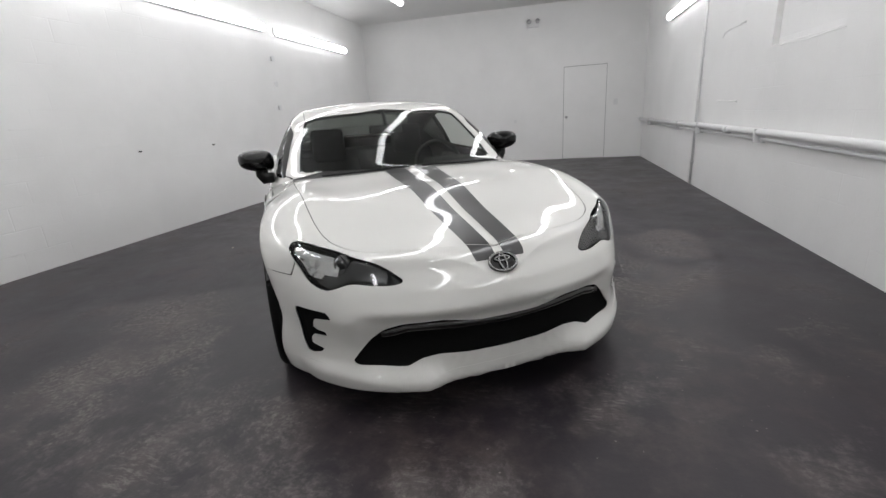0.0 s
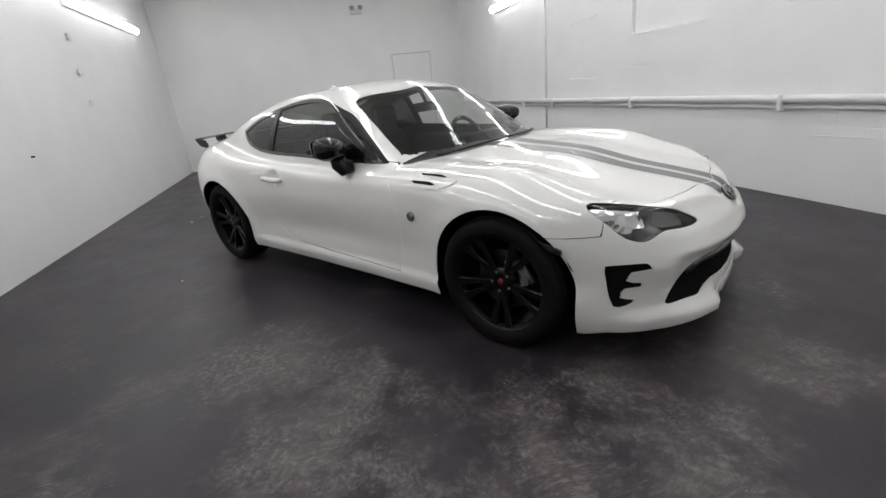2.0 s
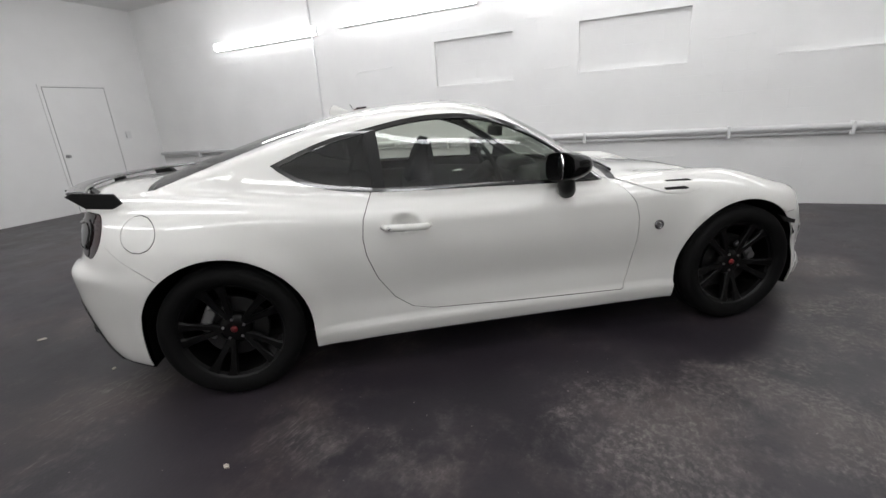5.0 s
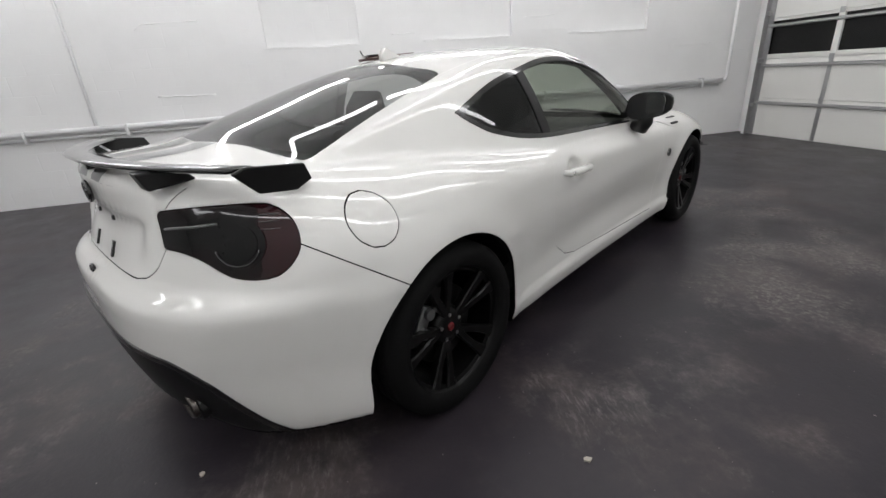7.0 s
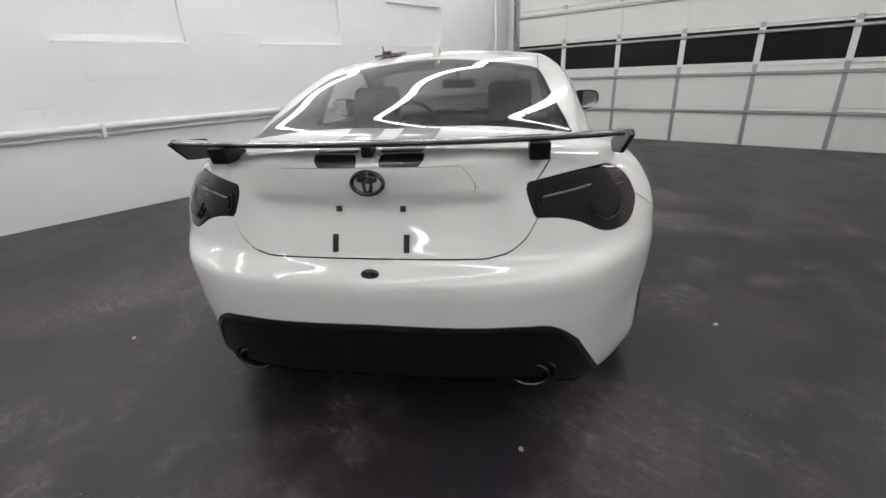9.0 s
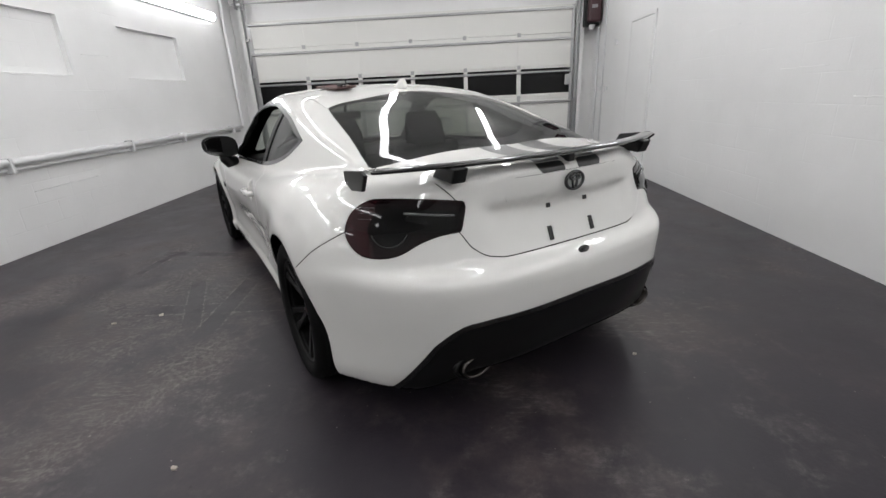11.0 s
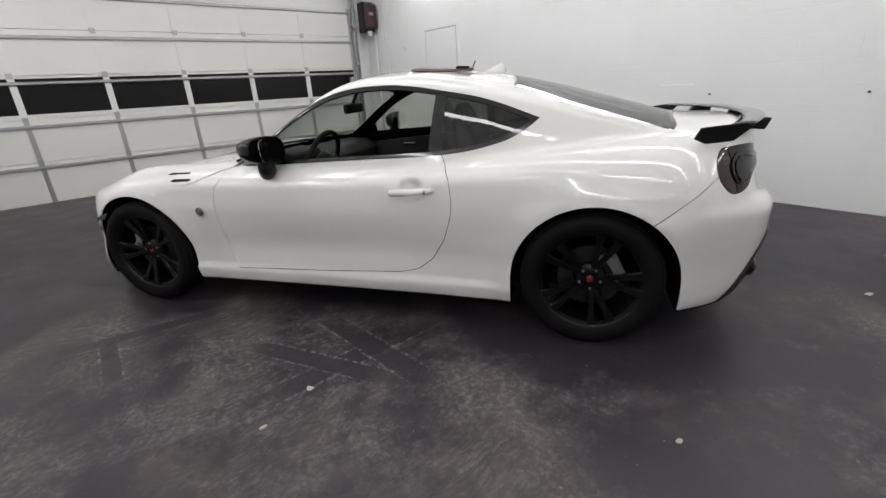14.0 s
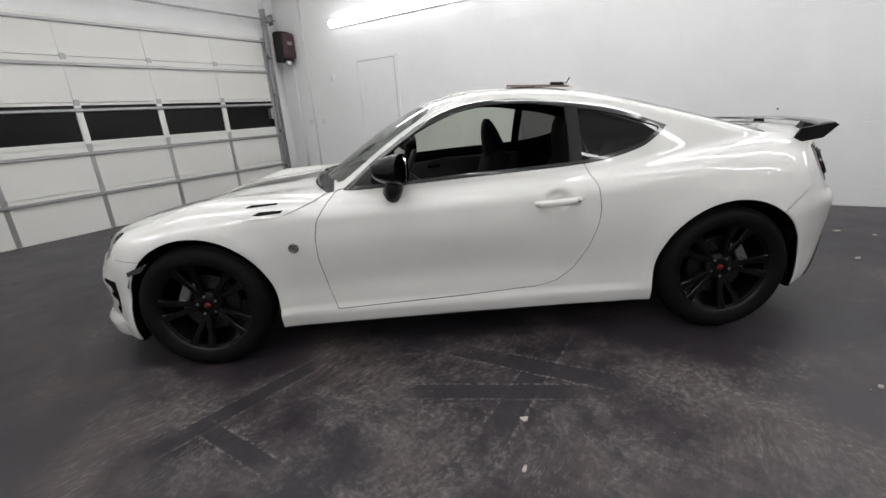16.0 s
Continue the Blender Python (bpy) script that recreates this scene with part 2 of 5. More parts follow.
def lathe(bm, prof, seg=48, m=Matrix(), closed=False):
    """Turns (radius, height) points round the local z axis."""
    rings = []
    for r, h in prof:
        rings.append([bm.verts.new(m @ Vector((r * math.cos(2 * math.pi * k / seg), r * math.sin(2 * math.pi * k / seg), h))) for k in range(seg)])
    pairs = list(zip(rings, rings[1:])) + ([(rings[-1], rings[0])] if closed else [])
    for a, b in pairs:
        for k in range(seg):
            bm.faces.new((a[k], a[(k + 1) % seg], b[(k + 1) % seg], b[k]))
    return bm


def prism(bm, outline, depth, m=Matrix(), bevel=0.0):
    """A plate: the outline in x and y, extruded along z from 0 to depth."""
    lo = [bm.verts.new(m @ Vector((x, y, 0))) for x, y in outline]
    hi = [bm.verts.new(m @ Vector((x, y, depth))) for x, y in outline]
    n = len(lo)
    fs = [bm.faces.new(lo[::-1]), bm.faces.new(hi)]
    for k in range(n):
        fs.append(bm.faces.new((lo[k], lo[(k + 1) % n], hi[(k + 1) % n], hi[k])))
    if bevel:
        bmesh.ops.bevel(bm, geom=list({e for f in fs for e in f.edges}), offset=bevel, segments=2, affect="EDGES", profile=0.5)
    return bm


def spl(xs, ys):
    """A smooth curve through knots with no overshoot."""
    x, y = np.array(xs, float), np.array(ys, float)
    h, d = np.diff(x), np.diff(y) / np.diff(x)
    m = np.zeros_like(x)
    m[0], m[-1] = d[0], d[-1]
    for i in range(1, len(x) - 1):
        if d[i - 1] * d[i] > 0:
            w1, w2 = 2 * h[i] + h[i - 1], h[i] + 2 * h[i - 1]
            m[i] = (w1 + w2) / (w1 / d[i - 1] + w2 / d[i])

    def f(t):
        t = np.clip(t, x[0], x[-1])
        i = np.clip(np.searchsorted(x, t) - 1, 0, len(x) - 2)
        s = (t - x[i]) / h[i]
        return y[i] * (1 + 2 * s) * (1 - s) ** 2 + m[i] * h[i] * s * (1 - s) ** 2 + y[i + 1] * s * s * (3 - 2 * s) + m[i + 1] * h[i] * s * s * (s - 1)
    return f


def rounded(points, steps=6):
    """A smooth closed outline through the points."""
    p = np.array(points, float)
    n = len(p)
    out = []
    for i in range(n):
        a, b, c, d = p[(i - 1) % n], p[i], p[(i + 1) % n], p[(i + 2) % n]
        for k in range(steps):
            t = k / steps
            out.append(0.5 * (2 * b + (c - a) * t + (2 * a - 5 * b + 4 * c - d) * t * t + (3 * b - a - 3 * c + d) * t ** 3))
    return np.array(out)

# ---- the room: block walls, floor, ceiling ----
XL, XR, YG, YB, ZC = -3.2, 3.16, -5.17, 7.5, 3.3
tagged(obj("floor", boxm((XL - 0.2, YG - 0.3, -0.12), (XR + 0.25, YB + 0.2, 0.0)), FLOOR), "dark grey painted concrete floor worn to pale scuffs", "floor", kind="structure")
tagged(obj("ceiling", boxm((XL - 0.2, YG - 0.3, ZC), (XR + 0.25, YB + 0.2, ZC + 0.15)), CEIL), "white painted flat ceiling", "ceiling", kind="structure")
tagged(obj("wall_west", boxm((XL - 0.2, YG - 0.3, 0), (XL, YB + 0.2, ZC)), BLOCK), "white painted concrete block wall", "wall", kind="structure")
bm = bmesh.new()
WINDOWS = ((-3.43, -2.27), (-1.45, -0.30), (0.49, 1.555))
WZ0, WZ1 = 1.535, 2.095
box(bm, (XR, YG - 0.3, 0), (XR + 0.05, YB + 0.2, WZ0))
box(bm, (XR, YG - 0.3, WZ1), (XR + 0.05, YB + 0.2, ZC))
edges = [YG - 0.3] + [v for w in WINDOWS for v in w] + [YB + 0.2]
for a, b in zip(edges[::2], edges[1::2]):
    box(bm, (XR, a, WZ0), (XR + 0.05, b, WZ1))
box(bm, (XR + 0.05, YG - 0.3, 0), (XR + 0.25, YB + 0.2, ZC))
bmesh.ops.remove_doubles(bm, verts=bm.verts, dist=1e-5)
tagged(obj("wall_east", bm, BLOCK), "white painted concrete block wall with three blocked-up windows", "wall", kind="structure")
for a, b in WINDOWS:
    tagged(obj("window_sill", boxm((XR + 0.004, a + 0.004, WZ0), (XR + 0.049, b - 0.004, WZ0 + 0.012), 0.004), WALL), "white painted sill of a blocked-up window", "sill", kind="structure")
tagged(obj("wall_north", boxm((XL, YB, 0), (XR, YB + 0.2, ZC)), WALL), "white painted end wall beside a flush door", "wall", kind="structure")
bm = bmesh.new()
box(bm, (XL, YG - 0.3, 0), (-2.84, YG - 0.1, ZC))
box(bm, (2.84, YG - 0.3, 0), (XR, YG - 0.1, ZC))
box(bm, (-2.84, YG - 0.3, 2.50), (2.84, YG - 0.1, ZC))
box(bm, (-2.84, YG - 0.3, 0), (2.84, YG - 0.25, 2.50))
tagged(obj("wall_south", bm, WALL), "white wall round the overhead door", "wall", kind="structure")


mat_white = mat("white_enamel", grey(0.8), 0.35)


def strip_light(m, length):
    lamp = thing("strip_light", "lit fluorescent strip light with a clear wrap diffuser", "light", m, "strip lights")
    bm = bmesh.new()
    box(bm, (-0.065, -length / 2, 0.0), (0.065, length / 2, 0.035), 0.006)
    part("housing", bm, mat_white, lamp)
    bm = bmesh.new()
    prism(bm, [(0.06 * math.cos(a), 0.05 * math.sin(a)) for a in [math.pi * k / 10 for k in range(11)]], length - 0.03, pose(0, length / 2 - 0.015, 0.035, 90, 0, 0))
    part("diffuser", bm, TUBE, lamp, "glowing white diffuser", True)
    return lamp


# rows of lamps along both side walls under the ceiling, and three rows on the ceiling
for x, y0, y1, z, turn in ((XL, 3.76, 6.35, 2.62, 90), (XL, 1.2, 3.46, 2.64, 90), (XL, -1.15, 0.98, 2.58, 90), (XL, -3.95, -2.75, 2.58, 90), (XL, -2.72, -1.5, 2.58, 90),
                           (XR, 3.42, 5.5, 2.47, -90), (XR, 0.92, 3.02, 2.52, -90), (XR, -1.6, 0.5, 2.52, -90), (XR, -4.55, -2.3, 2.52, -90)):
    strip_light(pose(x, (y0 + y1) / 2, z, 0, turn, 0), y1 - y0)
for x in (-1.62, 0.05, 1.75):
    for y0 in (-4.2, -1.75, 0.75, 3.4):
        strip_light(pose(x, y0 + 1.2, ZC, 0, 180, 0), 2.4)

# ---- the coupe's skin: one implicit hull, cast from its spine and then cut into panels ----
HALF = spl([-2.2, -1.9, -1.6, -1.28, -0.9, -0.5, 0, 0.5, 0.9, 1.28, 1.6, 1.9, 2.2], [0.8, 0.82, 0.862, 0.861, 0.862, 0.858, 0.855, 0.862, 0.878, 0.8875, 0.886, 0.82, 0.79])
PROF = spl([0.05, 0.17, 0.25, 0.35, 0.5, 0.62, 0.72, 0.80, 0.86, 0.92, 1.0, 1.3], [0.90, 0.945, 0.962, 0.962, 0.985, 1.0, 0.998, 0.98, 0.945, 0.885, 0.76, 0.3])
LIFT = spl([-2.1, -1.8, -1.6, -1.28, -0.9, -0.3, 0.3, 0.8, 1.1, 1.4, 1.8, 2.1], [-0.13, -0.085, -0.042, 0.0, 0.0, -0.01, 0.0, 0.01, 0.0, -0.035, -0.05, -0.05])
NOSE = spl([0.05, 0.14, 0.2, 0.3, 0.42, 0.52, 0.6, 0.68, 0.75, 1.3], [2.06, 2.11, 2.11, 2.087, 2.107, 2.078, 2.025, 2.005, 1.96, 1.8])
TAIL = spl([0.05, 0.2, 0.3, 0.4, 0.48, 0.56, 0.605, 0.625, 0.65, 0.67, 0.75, 0.85, 0.92, 0.97, 1.3], [1.95, 2.055, 2.09, 2.113, 2.120, 2.120, 2.114, 2.100, 2.062, 2.048, 2.033, 2.022, 2.028, 2.02, 1.9])
DECK = spl([-2.15, -2.08, -1.95, -1.8, -1.6, -1.28, -1.0, -0.78, -0.6, 0, 0.8, 1.3, 1.62, 1.8, 1.95, 2.02, 2.12], [0.55, 0.59, 0.643, 0.675, 0.712, 0.785, 0.812, 0.835, 0.842, 0.855, 0.9, 0.95, 0.972, 0.965, 0.96, 0.955, 0.93])
CREST = spl([-2.1, -1.85, -1.6, -1.28, -1.0, -0.7, -0.45, 0.3, 1.0, 1.5, 2.0], [0.0, 0.018, 0.044, 0.062, 0.046, 0.015, 0.0, 0.0, 0.0, -0.01, -0.02])
KEEL = spl([-2.15, -1.6, -0.95, 0.9, 1.5, 1.65, 1.85, 2.0, 2.1], [0.15, 0.14, 0.157, 0.162, 0.165, 0.172, 0.162, 0.175, 0.195])
BELT = spl([-1.1, -0.8, -0.55, -0.2, 0.2, 0.5, 0.8, 1.1, 1.4, 1.7, 2.0], [0.61, 0.705, 0.766, 0.788, 0.788, 0.788, 0.775, 0.738, 0.675, 0.605, 0.53])
ROOF = spl([-1.0, -0.8, -0.6, -0.4, -0.275, -0.15, -0.03, 0.167, 0.41, 0.66, 1.0, 1.35, 1.62, 1.78, 2.0], [0.68, 0.815, 0.948, 1.075, 1.143, 1.203, 1.241, 1.268, 1.263, 1.24, 1.171, 1.075, 0.995, 0.94, 0.86])
AX, BX = 1.5, 0.55      # half length and height of the spine


def smin(a, b, k):
    h = np.clip(0.5 + 0.5 * (b - a) / k, 0, 1)
    return b * (1 - h) + a * h - k * h * (1 - h)


def inside(x, y, z):
    """Over zero within the car's outer skin."""
    w = HALF(y) * PROF(z - LIFT(y) * np.clip((z - 0.5) / 0.25, 0, 1))
    uf = np.clip((-y - 1.32) / (NOSE(z) - 1.32), 0, 1.2)
    ur = np.clip((y - 1.46) / (TAIL(z) - 1.46), 0, 1.2)
    cap = np.maximum(1 - uf ** 3.0, 1e-9) ** (0.45 + 0.20 * np.clip((z - 0.42) / 0.2, 0, 1)) * np.maximum(1 - ur ** 2.46, 1e-9) ** (0.29 + 0.08 * np.clip((z - 0.6) / 0.2, 0, 1))
    ends = np.minimum(NOSE(z) + y, TAIL(z) - y)
    for wy in (-1.285, 1.285):
        r = np.hypot(y - wy, z - 0.315)
        w = w + 0.016 * np.exp(-((r - 0.36) / 0.07) ** 2) * (z > 0.1)
    side = np.minimum(w * cap - x, ends)
    top = DECK(y) - 0.035 * (x / 0.62) ** 2 + CREST(y) * np.exp(-((x - 0.69) / 0.16) ** 2) - z
    body = smin(smin(side, top, 0.075), z - KEEL(y) - 0.075 * np.clip((0.62 - x) / 0.15, 0, 1) * np.clip((y - 1.78) / 0.2, 0, 1), 0.02)
    ye = np.where(y < 0.3, y - 0.21 * x * x * np.clip((0.3 - y) / 0.5, 0, 1), y + 0.16 * x * x * np.clip((y - 0.3) / 0.6, 0, 1))
    dz = np.maximum(z - 0.85, 0)
    cab_side = BELT(y) - (0.35 - 0.09 * np.clip((0.3 - y) / 0.6, 0, 1)) * dz - 0.60 * dz * dz - x
    cab_top = ROOF(ye) - 0.05 * (x / 0.6) ** 2 - z
    cabin = smin(cab_side, cab_top, 0.06 - 0.035 * np.clip((y - 0.5) / 0.4, 0, 1))
    cabin = np.minimum(np.minimum(cabin, z - 0.5), np.minimum(y + 1.05, 1.9 - y))
    return -smin(-body, -cabin, 0.03)


def cast(nmid, ncap, nth):
    """The right-hand half of the hull as a grid of points, from nose to tail and keel to crown."""
    rows = [(-AX, -90 + 90 * k / ncap) for k in range(ncap)]
    rows += [(-AX + 2 * AX * k / nmid, 0.0) for k in range(nmid + 1)]
    rows += [(AX, 90 * k / ncap) for k in range(1, ncap + 1)]
    yy = np.array([r[0] for r in rows])[:, None]
    be = np.radians([r[1] for r in rows])[:, None]
    th = np.radians(np.linspace(-90, 90, nth))[None, :]
    dx, dy, dz = np.cos(be) * np.cos(th), np.sin(be) + 0 * th, np.cos(be) * np.sin(th)
    lo, hi = np.zeros_like(dx), np.full_like(dx, 1.4)
    for _ in range(26):
        mid = (lo + hi) / 2
        ok = inside(np.abs(mid * dx), yy + mid * dy, BX + mid * dz) > 0
        lo, hi = np.where(ok, mid, lo), np.where(ok, hi, mid)
    return np.stack([lo * dx, yy + lo * dy, BX + lo * dz], -1)

def grid_faces(a, b):
    i = np.arange(a * b).reshape(a, b)
    q = np.stack([i[:-1, :-1], i[:-1, 1:], i[1:, 1:], i[1:, :-1]], -1).reshape(-1, 4)
    return np.concatenate([q[:, [0, 2, 1]], q[:, [0, 3, 2]]])


def point_normals(V, F):
    n = np.cross(V[F[:, 1]] - V[F[:, 0]], V[F[:, 2]] - V[F[:, 0]])
    out = np.zeros_like(V)
    for k in range(3):
        np.add.at(out, F[:, k], n)
    return out / np.maximum(np.linalg.norm(out, axis=1, keepdims=True), 1e-12)


def clip(s, d):
    """The piece of the skin s = (points, normals, triangles) where the field d is over zero, cut along its zero line."""
    V, N, F = s
    keep = d > 0
    cnt = keep[F].sum(1)
    whole = F[cnt == 3]
    newV, newN, tris, base = [], [], [], len(V)

    def cross(a, b):
        t = (d[a] / (d[a] - d[b]))[:, None]
        newV.append(V[a] * (1 - t) + V[b] * t)
        newN.append(N[a] * (1 - t) + N[b] * t)
        i = base + sum(len(v) for v in newV[:-1])
        return np.arange(i, i + len(a))
    for want, flip in ((1, False), (2, True)):
        f = F[cnt == want]
        if not len(f):
            continue
        odd = np.argmax(keep[f] != flip, axis=1)
        r = np.arange(len(f))
        a, b, c = f[r, odd], f[r, (odd + 1) % 3], f[r, (odd + 2) % 3]
        p, q = cross(a, b), cross(a, c)
        tris += [np.stack([a, p, q], 1)] if want == 1 else [np.stack([p, b, c], 1), np.stack([p, c, q], 1)]
    V2, N2 = np.concatenate([V] + newV), np.concatenate([N] + newN)
    F2 = np.concatenate([whole] + tris) if tris else whole
    used, inv = np.unique(F2, return_inverse=True)
    N3 = N2[used]
    return V2[used], N3 / np.maximum(np.linalg.norm(N3, axis=1, keepdims=True), 1e-12), inv.reshape(-1, 3)


def inpoly(P, poly):
    """Distance to an outline, over zero inside it."""
    poly = np.asarray(poly, float)
    a, b = poly, np.roll(poly, -1, 0)
    best = np.full(len(P), 1e9)
    odd = np.zeros(len(P), bool)
    for p, q in zip(a, b):
        e, w = q - p, P - p
        t = np.clip((w @ e) / max(e @ e, 1e-12), 0, 1)[:, None]
        best = np.minimum(best, ((w - t * e) ** 2).sum(1))
        odd ^= ((p[1] > P[:, 1]) != (q[1] > P[:, 1])) & (P[:, 0] < (q[0] - p[0]) * (P[:, 1] - p[1]) / (q[1] - p[1] + 1e-15) + p[0])
    best = np.sqrt(best)
    return np.where(odd, best, -best)


def side(V):
    return V[:, [1, 2]]


def front(V):
    return V[:, [0, 2]]


def plan(V):
    return V[:, [0, 1]]


def tailwise(V):
    """Unrolled round the tail: metres along the corner, and height."""
    return np.stack([0.8 * np.arctan2(V[:, 1] - 1.2, V[:, 0]), V[:, 2]], 1)


def nosewise(V):
    """Unrolled round the nose: metres along the corner, and height."""
    return np.stack([0.8 * np.arctan2(-(V[:, 1] + 1.2), V[:, 0]), V[:, 2]], 1)


def split(s, d, gap=0.0):
    """Inside and outside pieces of s along d = 0, with an open joint of that width between them."""
    return clip(s, d - gap / 2), clip(s, -d - gap / 2)


def flip_half(s):
    V, N, F = s
    k = np.array([-1, 1, 1])
    return V * k, N * k, F[:, ::-1]


def both(s):
    m = flip_half(s)
    return np.concatenate([s[0], m[0]]), np.concatenate([s[1], m[1]]), np.concatenate([s[2], m[2] + len(s[0])])


def moved(s, off):
    return s[0] + s[1] * off, s[1], s[2]


def sheet(name, s, material, parent, label="", thick=0.0):
    """A skin piece as one mesh; thick metres of it lie inside the skin."""
    V, N, F = s
    if thick:
        n = len(V)
        e = np.concatenate([F[:, [0, 1]], F[:, [1, 2]], F[:, [2, 0]]])
        key = np.sort(e, 1) @ np.array([n, 1])
        _, first, cnt = np.unique(key, return_index=True, return_counts=True)
        r = e[first[cnt == 1]]
        rim = np.concatenate([np.stack([r[:, 1], r[:, 0], r[:, 0] + n], 1), np.stack([r[:, 1], r[:, 0] + n, r[:, 1] + n], 1)])
        F = np.concatenate([F, F[:, ::-1] + n, rim])
        V, N = np.concatenate([V, V - N * thick]), np.concatenate([N, -N])
    me = bpy.data.meshes.new(name)
    me.from_pydata(V.tolist(), [], F.tolist())
    me.polygons.foreach_set("use_smooth", [True] * len(F))
    me.normals_split_custom_set_from_vertices(N.tolist())
    me.materials.append(material)
    me.validate()
    ob = new(name, me)
    ob.parent = parent
    return tagged(ob, label)

CAR_AT = pose(0.002, -0.005, 0, 0, 0, 33.5)
car = thing("car", "white two-door sports coupe with black wheels and dark bonnet stripes", "car", CAR_AT)


def ease(t):
    t = np.clip(t, 0, 1)
    return t * t * (3 - 2 * t)


G = cast(214, 44, 170)
HV = G.reshape(-1, 3)
# number-plate hollow under the boot lid's brow, and the bowls behind the door handles
plate = (HV[:, 1] > 1.8) * ease((0.838 - HV[:, 2]) / 0.03) * ease((HV[:, 2] - 0.665) / 0.12) * ease((0.40 - np.abs(HV[:, 0])) / 0.10)
HV[:, 1] -= 0.020 * plate
bowl = np.clip(1 - np.hypot((HV[:, 1] - 0.46) / 0.075, (HV[:, 2] - 0.728) / 0.050), 0, 1) * (HV[:, 0] > 0.5)
HV[:, 0] -= 0.030 * ease(bowl * 1.7)
# concave sweep over the sill and the crease through the door
HV[:, 0] -= 0.012 * np.exp(-((HV[:, 2] - 0.42) / 0.10) ** 2) * np.exp(-((HV[:, 1] + 0.05) / 0.55) ** 4) * (HV[:, 0] > 0.5)
# undercut above the lower grille, and the ledge of the sill
cut = (HV[:, 1] < -1.7) * ease((0.465 - HV[:, 2]) / 0.055) * ease((HV[:, 2] - 0.19) / 0.05) * ease((0.62 - np.abs(HV[:, 0])) / 0.16)
HV[:, 1] += 0.032 * cut
ledge = (HV[:, 0] > 0.5) * ease((0.262 - HV[:, 2]) / 0.014) * ease((HV[:, 1] + 1.0) / 0.1) * ease((0.98 - HV[:, 1]) / 0.25)
HV[:, 0] += 0.013 * ledge
# the lower front edge: set back in the middle, with a forward point at each end of the grille
ax = np.abs(HV[:, 0])
HV[:, 1] -= np.interp(ax, [0, 0.2, 0.25, 0.34, 0.40, 0.55, 0.7, 0.8], [-0.045, -0.04, -0.03, 0.018, 0.016, 0.022, 0.03, 0.0]) * ease((0.255 - HV[:, 2]) / 0.06) * (HV[:, 1] < -1.75)
HV[:, 0] += 0.028 * np.exp(-((HV[:, 1] + 1.66) / 0.10) ** 2) * ease((0.42 - HV[:, 2]) / 0.15) * (HV[:, 0] > 0.5)
HF = grid_faces(*G.shape[:2])
HULL = (HV, point_normals(HV, HF), HF)

ARCH_R, ARCH_Z = 0.365, 0.305
DLO = rounded([(-0.565, 0.822), (-0.56, 0.824), (-0.36, 0.978), (-0.17, 1.098), (0.06, 1.176), (0.33, 1.186), (0.6, 1.146), (0.81, 1.10), (1.02, 1.022), (1.03, 1.014), (0.97, 0.968), (0.86, 0.918), (0.6, 0.872), (0.03, 0.848), (-0.5, 0.824)], 4)
SHIELD = rounded([(-0.3, 0.80), (0.60, 0.80), (0.638, 0.86), (0.598, 1.02), (0.556, 1.13), (0.528, 1.155), (0.42, 1.175), (0.2, 1.185), (-0.3, 1.187)], 3)
REAR = rounded([(-0.3, 0.87), (0.30, 0.885), (0.47, 0.90), (0.512, 0.98), (0.548, 1.3), (0.585, 1.55), (0.565, 1.61), (0.3, 1.645), (-0.3, 1.655)], 3)
LAMP = rounded([(0.44, 0.675), (0.452, 0.69), (0.546, 0.677), (0.682, 0.648), (0.797, 0.618), (0.865, 0.583), (0.893, 0.563), (0.86, 0.553), (0.79, 0.553), (0.715, 0.558), (0.634, 0.533), (0.561, 0.558), (0.50, 0.62)], 3)
FOG = np.array([(0.487, 0.455), (0.63, 0.452), (0.66, 0.425), (0.58, 0.418), (0.562, 0.375), (0.625, 0.366), (0.62, 0.348), (0.553, 0.346), (0.545, 0.305), (0.60, 0.292), (0.59, 0.275), (0.535, 0.262), (0.525, 0.255), (0.505, 0.33)])
GRILLE = np.array([(-0.3, 0.392), (0.12, 0.395), (0.26, 0.416), (0.40, 0.412), (0.465, 0.392), (0.515, 0.35), (0.588, 0.258), (0.57, 0.247), (0.40, 0.236), (0.335, 0.262), (0.27, 0.27), (0.16, 0.262), (-0.3, 0.26)])
TAIL_L = rounded([(0.850, 0.846), (0.845, 0.856), (0.72, 0.870), (0.58, 0.871), (0.538, 0.858), (0.505, 0.822), (0.50, 0.76), (0.54, 0.705), (0.59, 0.690), (0.655, 0.699), (0.715, 0.735), (0.775, 0.756), (0.826, 0.761), (0.834, 0.767)], 4)
HOOD = rounded([(-0.3, -1.925), (0.15, -1.917), (0.35, -1.88), (0.5, -1.82), (0.60, -1.71), (0.645, -1.5), (0.67, -1.2), (0.685, -0.9), (0.685, -0.67), (0.60, -0.69), (0.4, -0.765), (0.2, -0.805), (-0.3, -0.82)], 3)
DOOR = np.array([(-0.60, 0.82), (-0.634, 0.773), (-0.675, 0.71), (-0.692, 0.64), (-0.696, 0.52), (-0.67, 0.36), (-0.64, 0.25), (0.0, 0.266), (0.36, 0.286), (0.46, 0.31), (0.54, 0.37), (0.61, 0.48), (0.65, 0.60), (0.658, 0.68), (0.646, 0.77), (0.60, 0.87), (0.585, 0.95), (-0.3, 0.95), (-0.52, 0.84)])
BUMPER_F = np.array([(-1.3, 0), (-1.3, 0.573), (-1.72, 0.573), (-1.72, 0.85), (-2.3, 0.85), (-2.3, 0)])
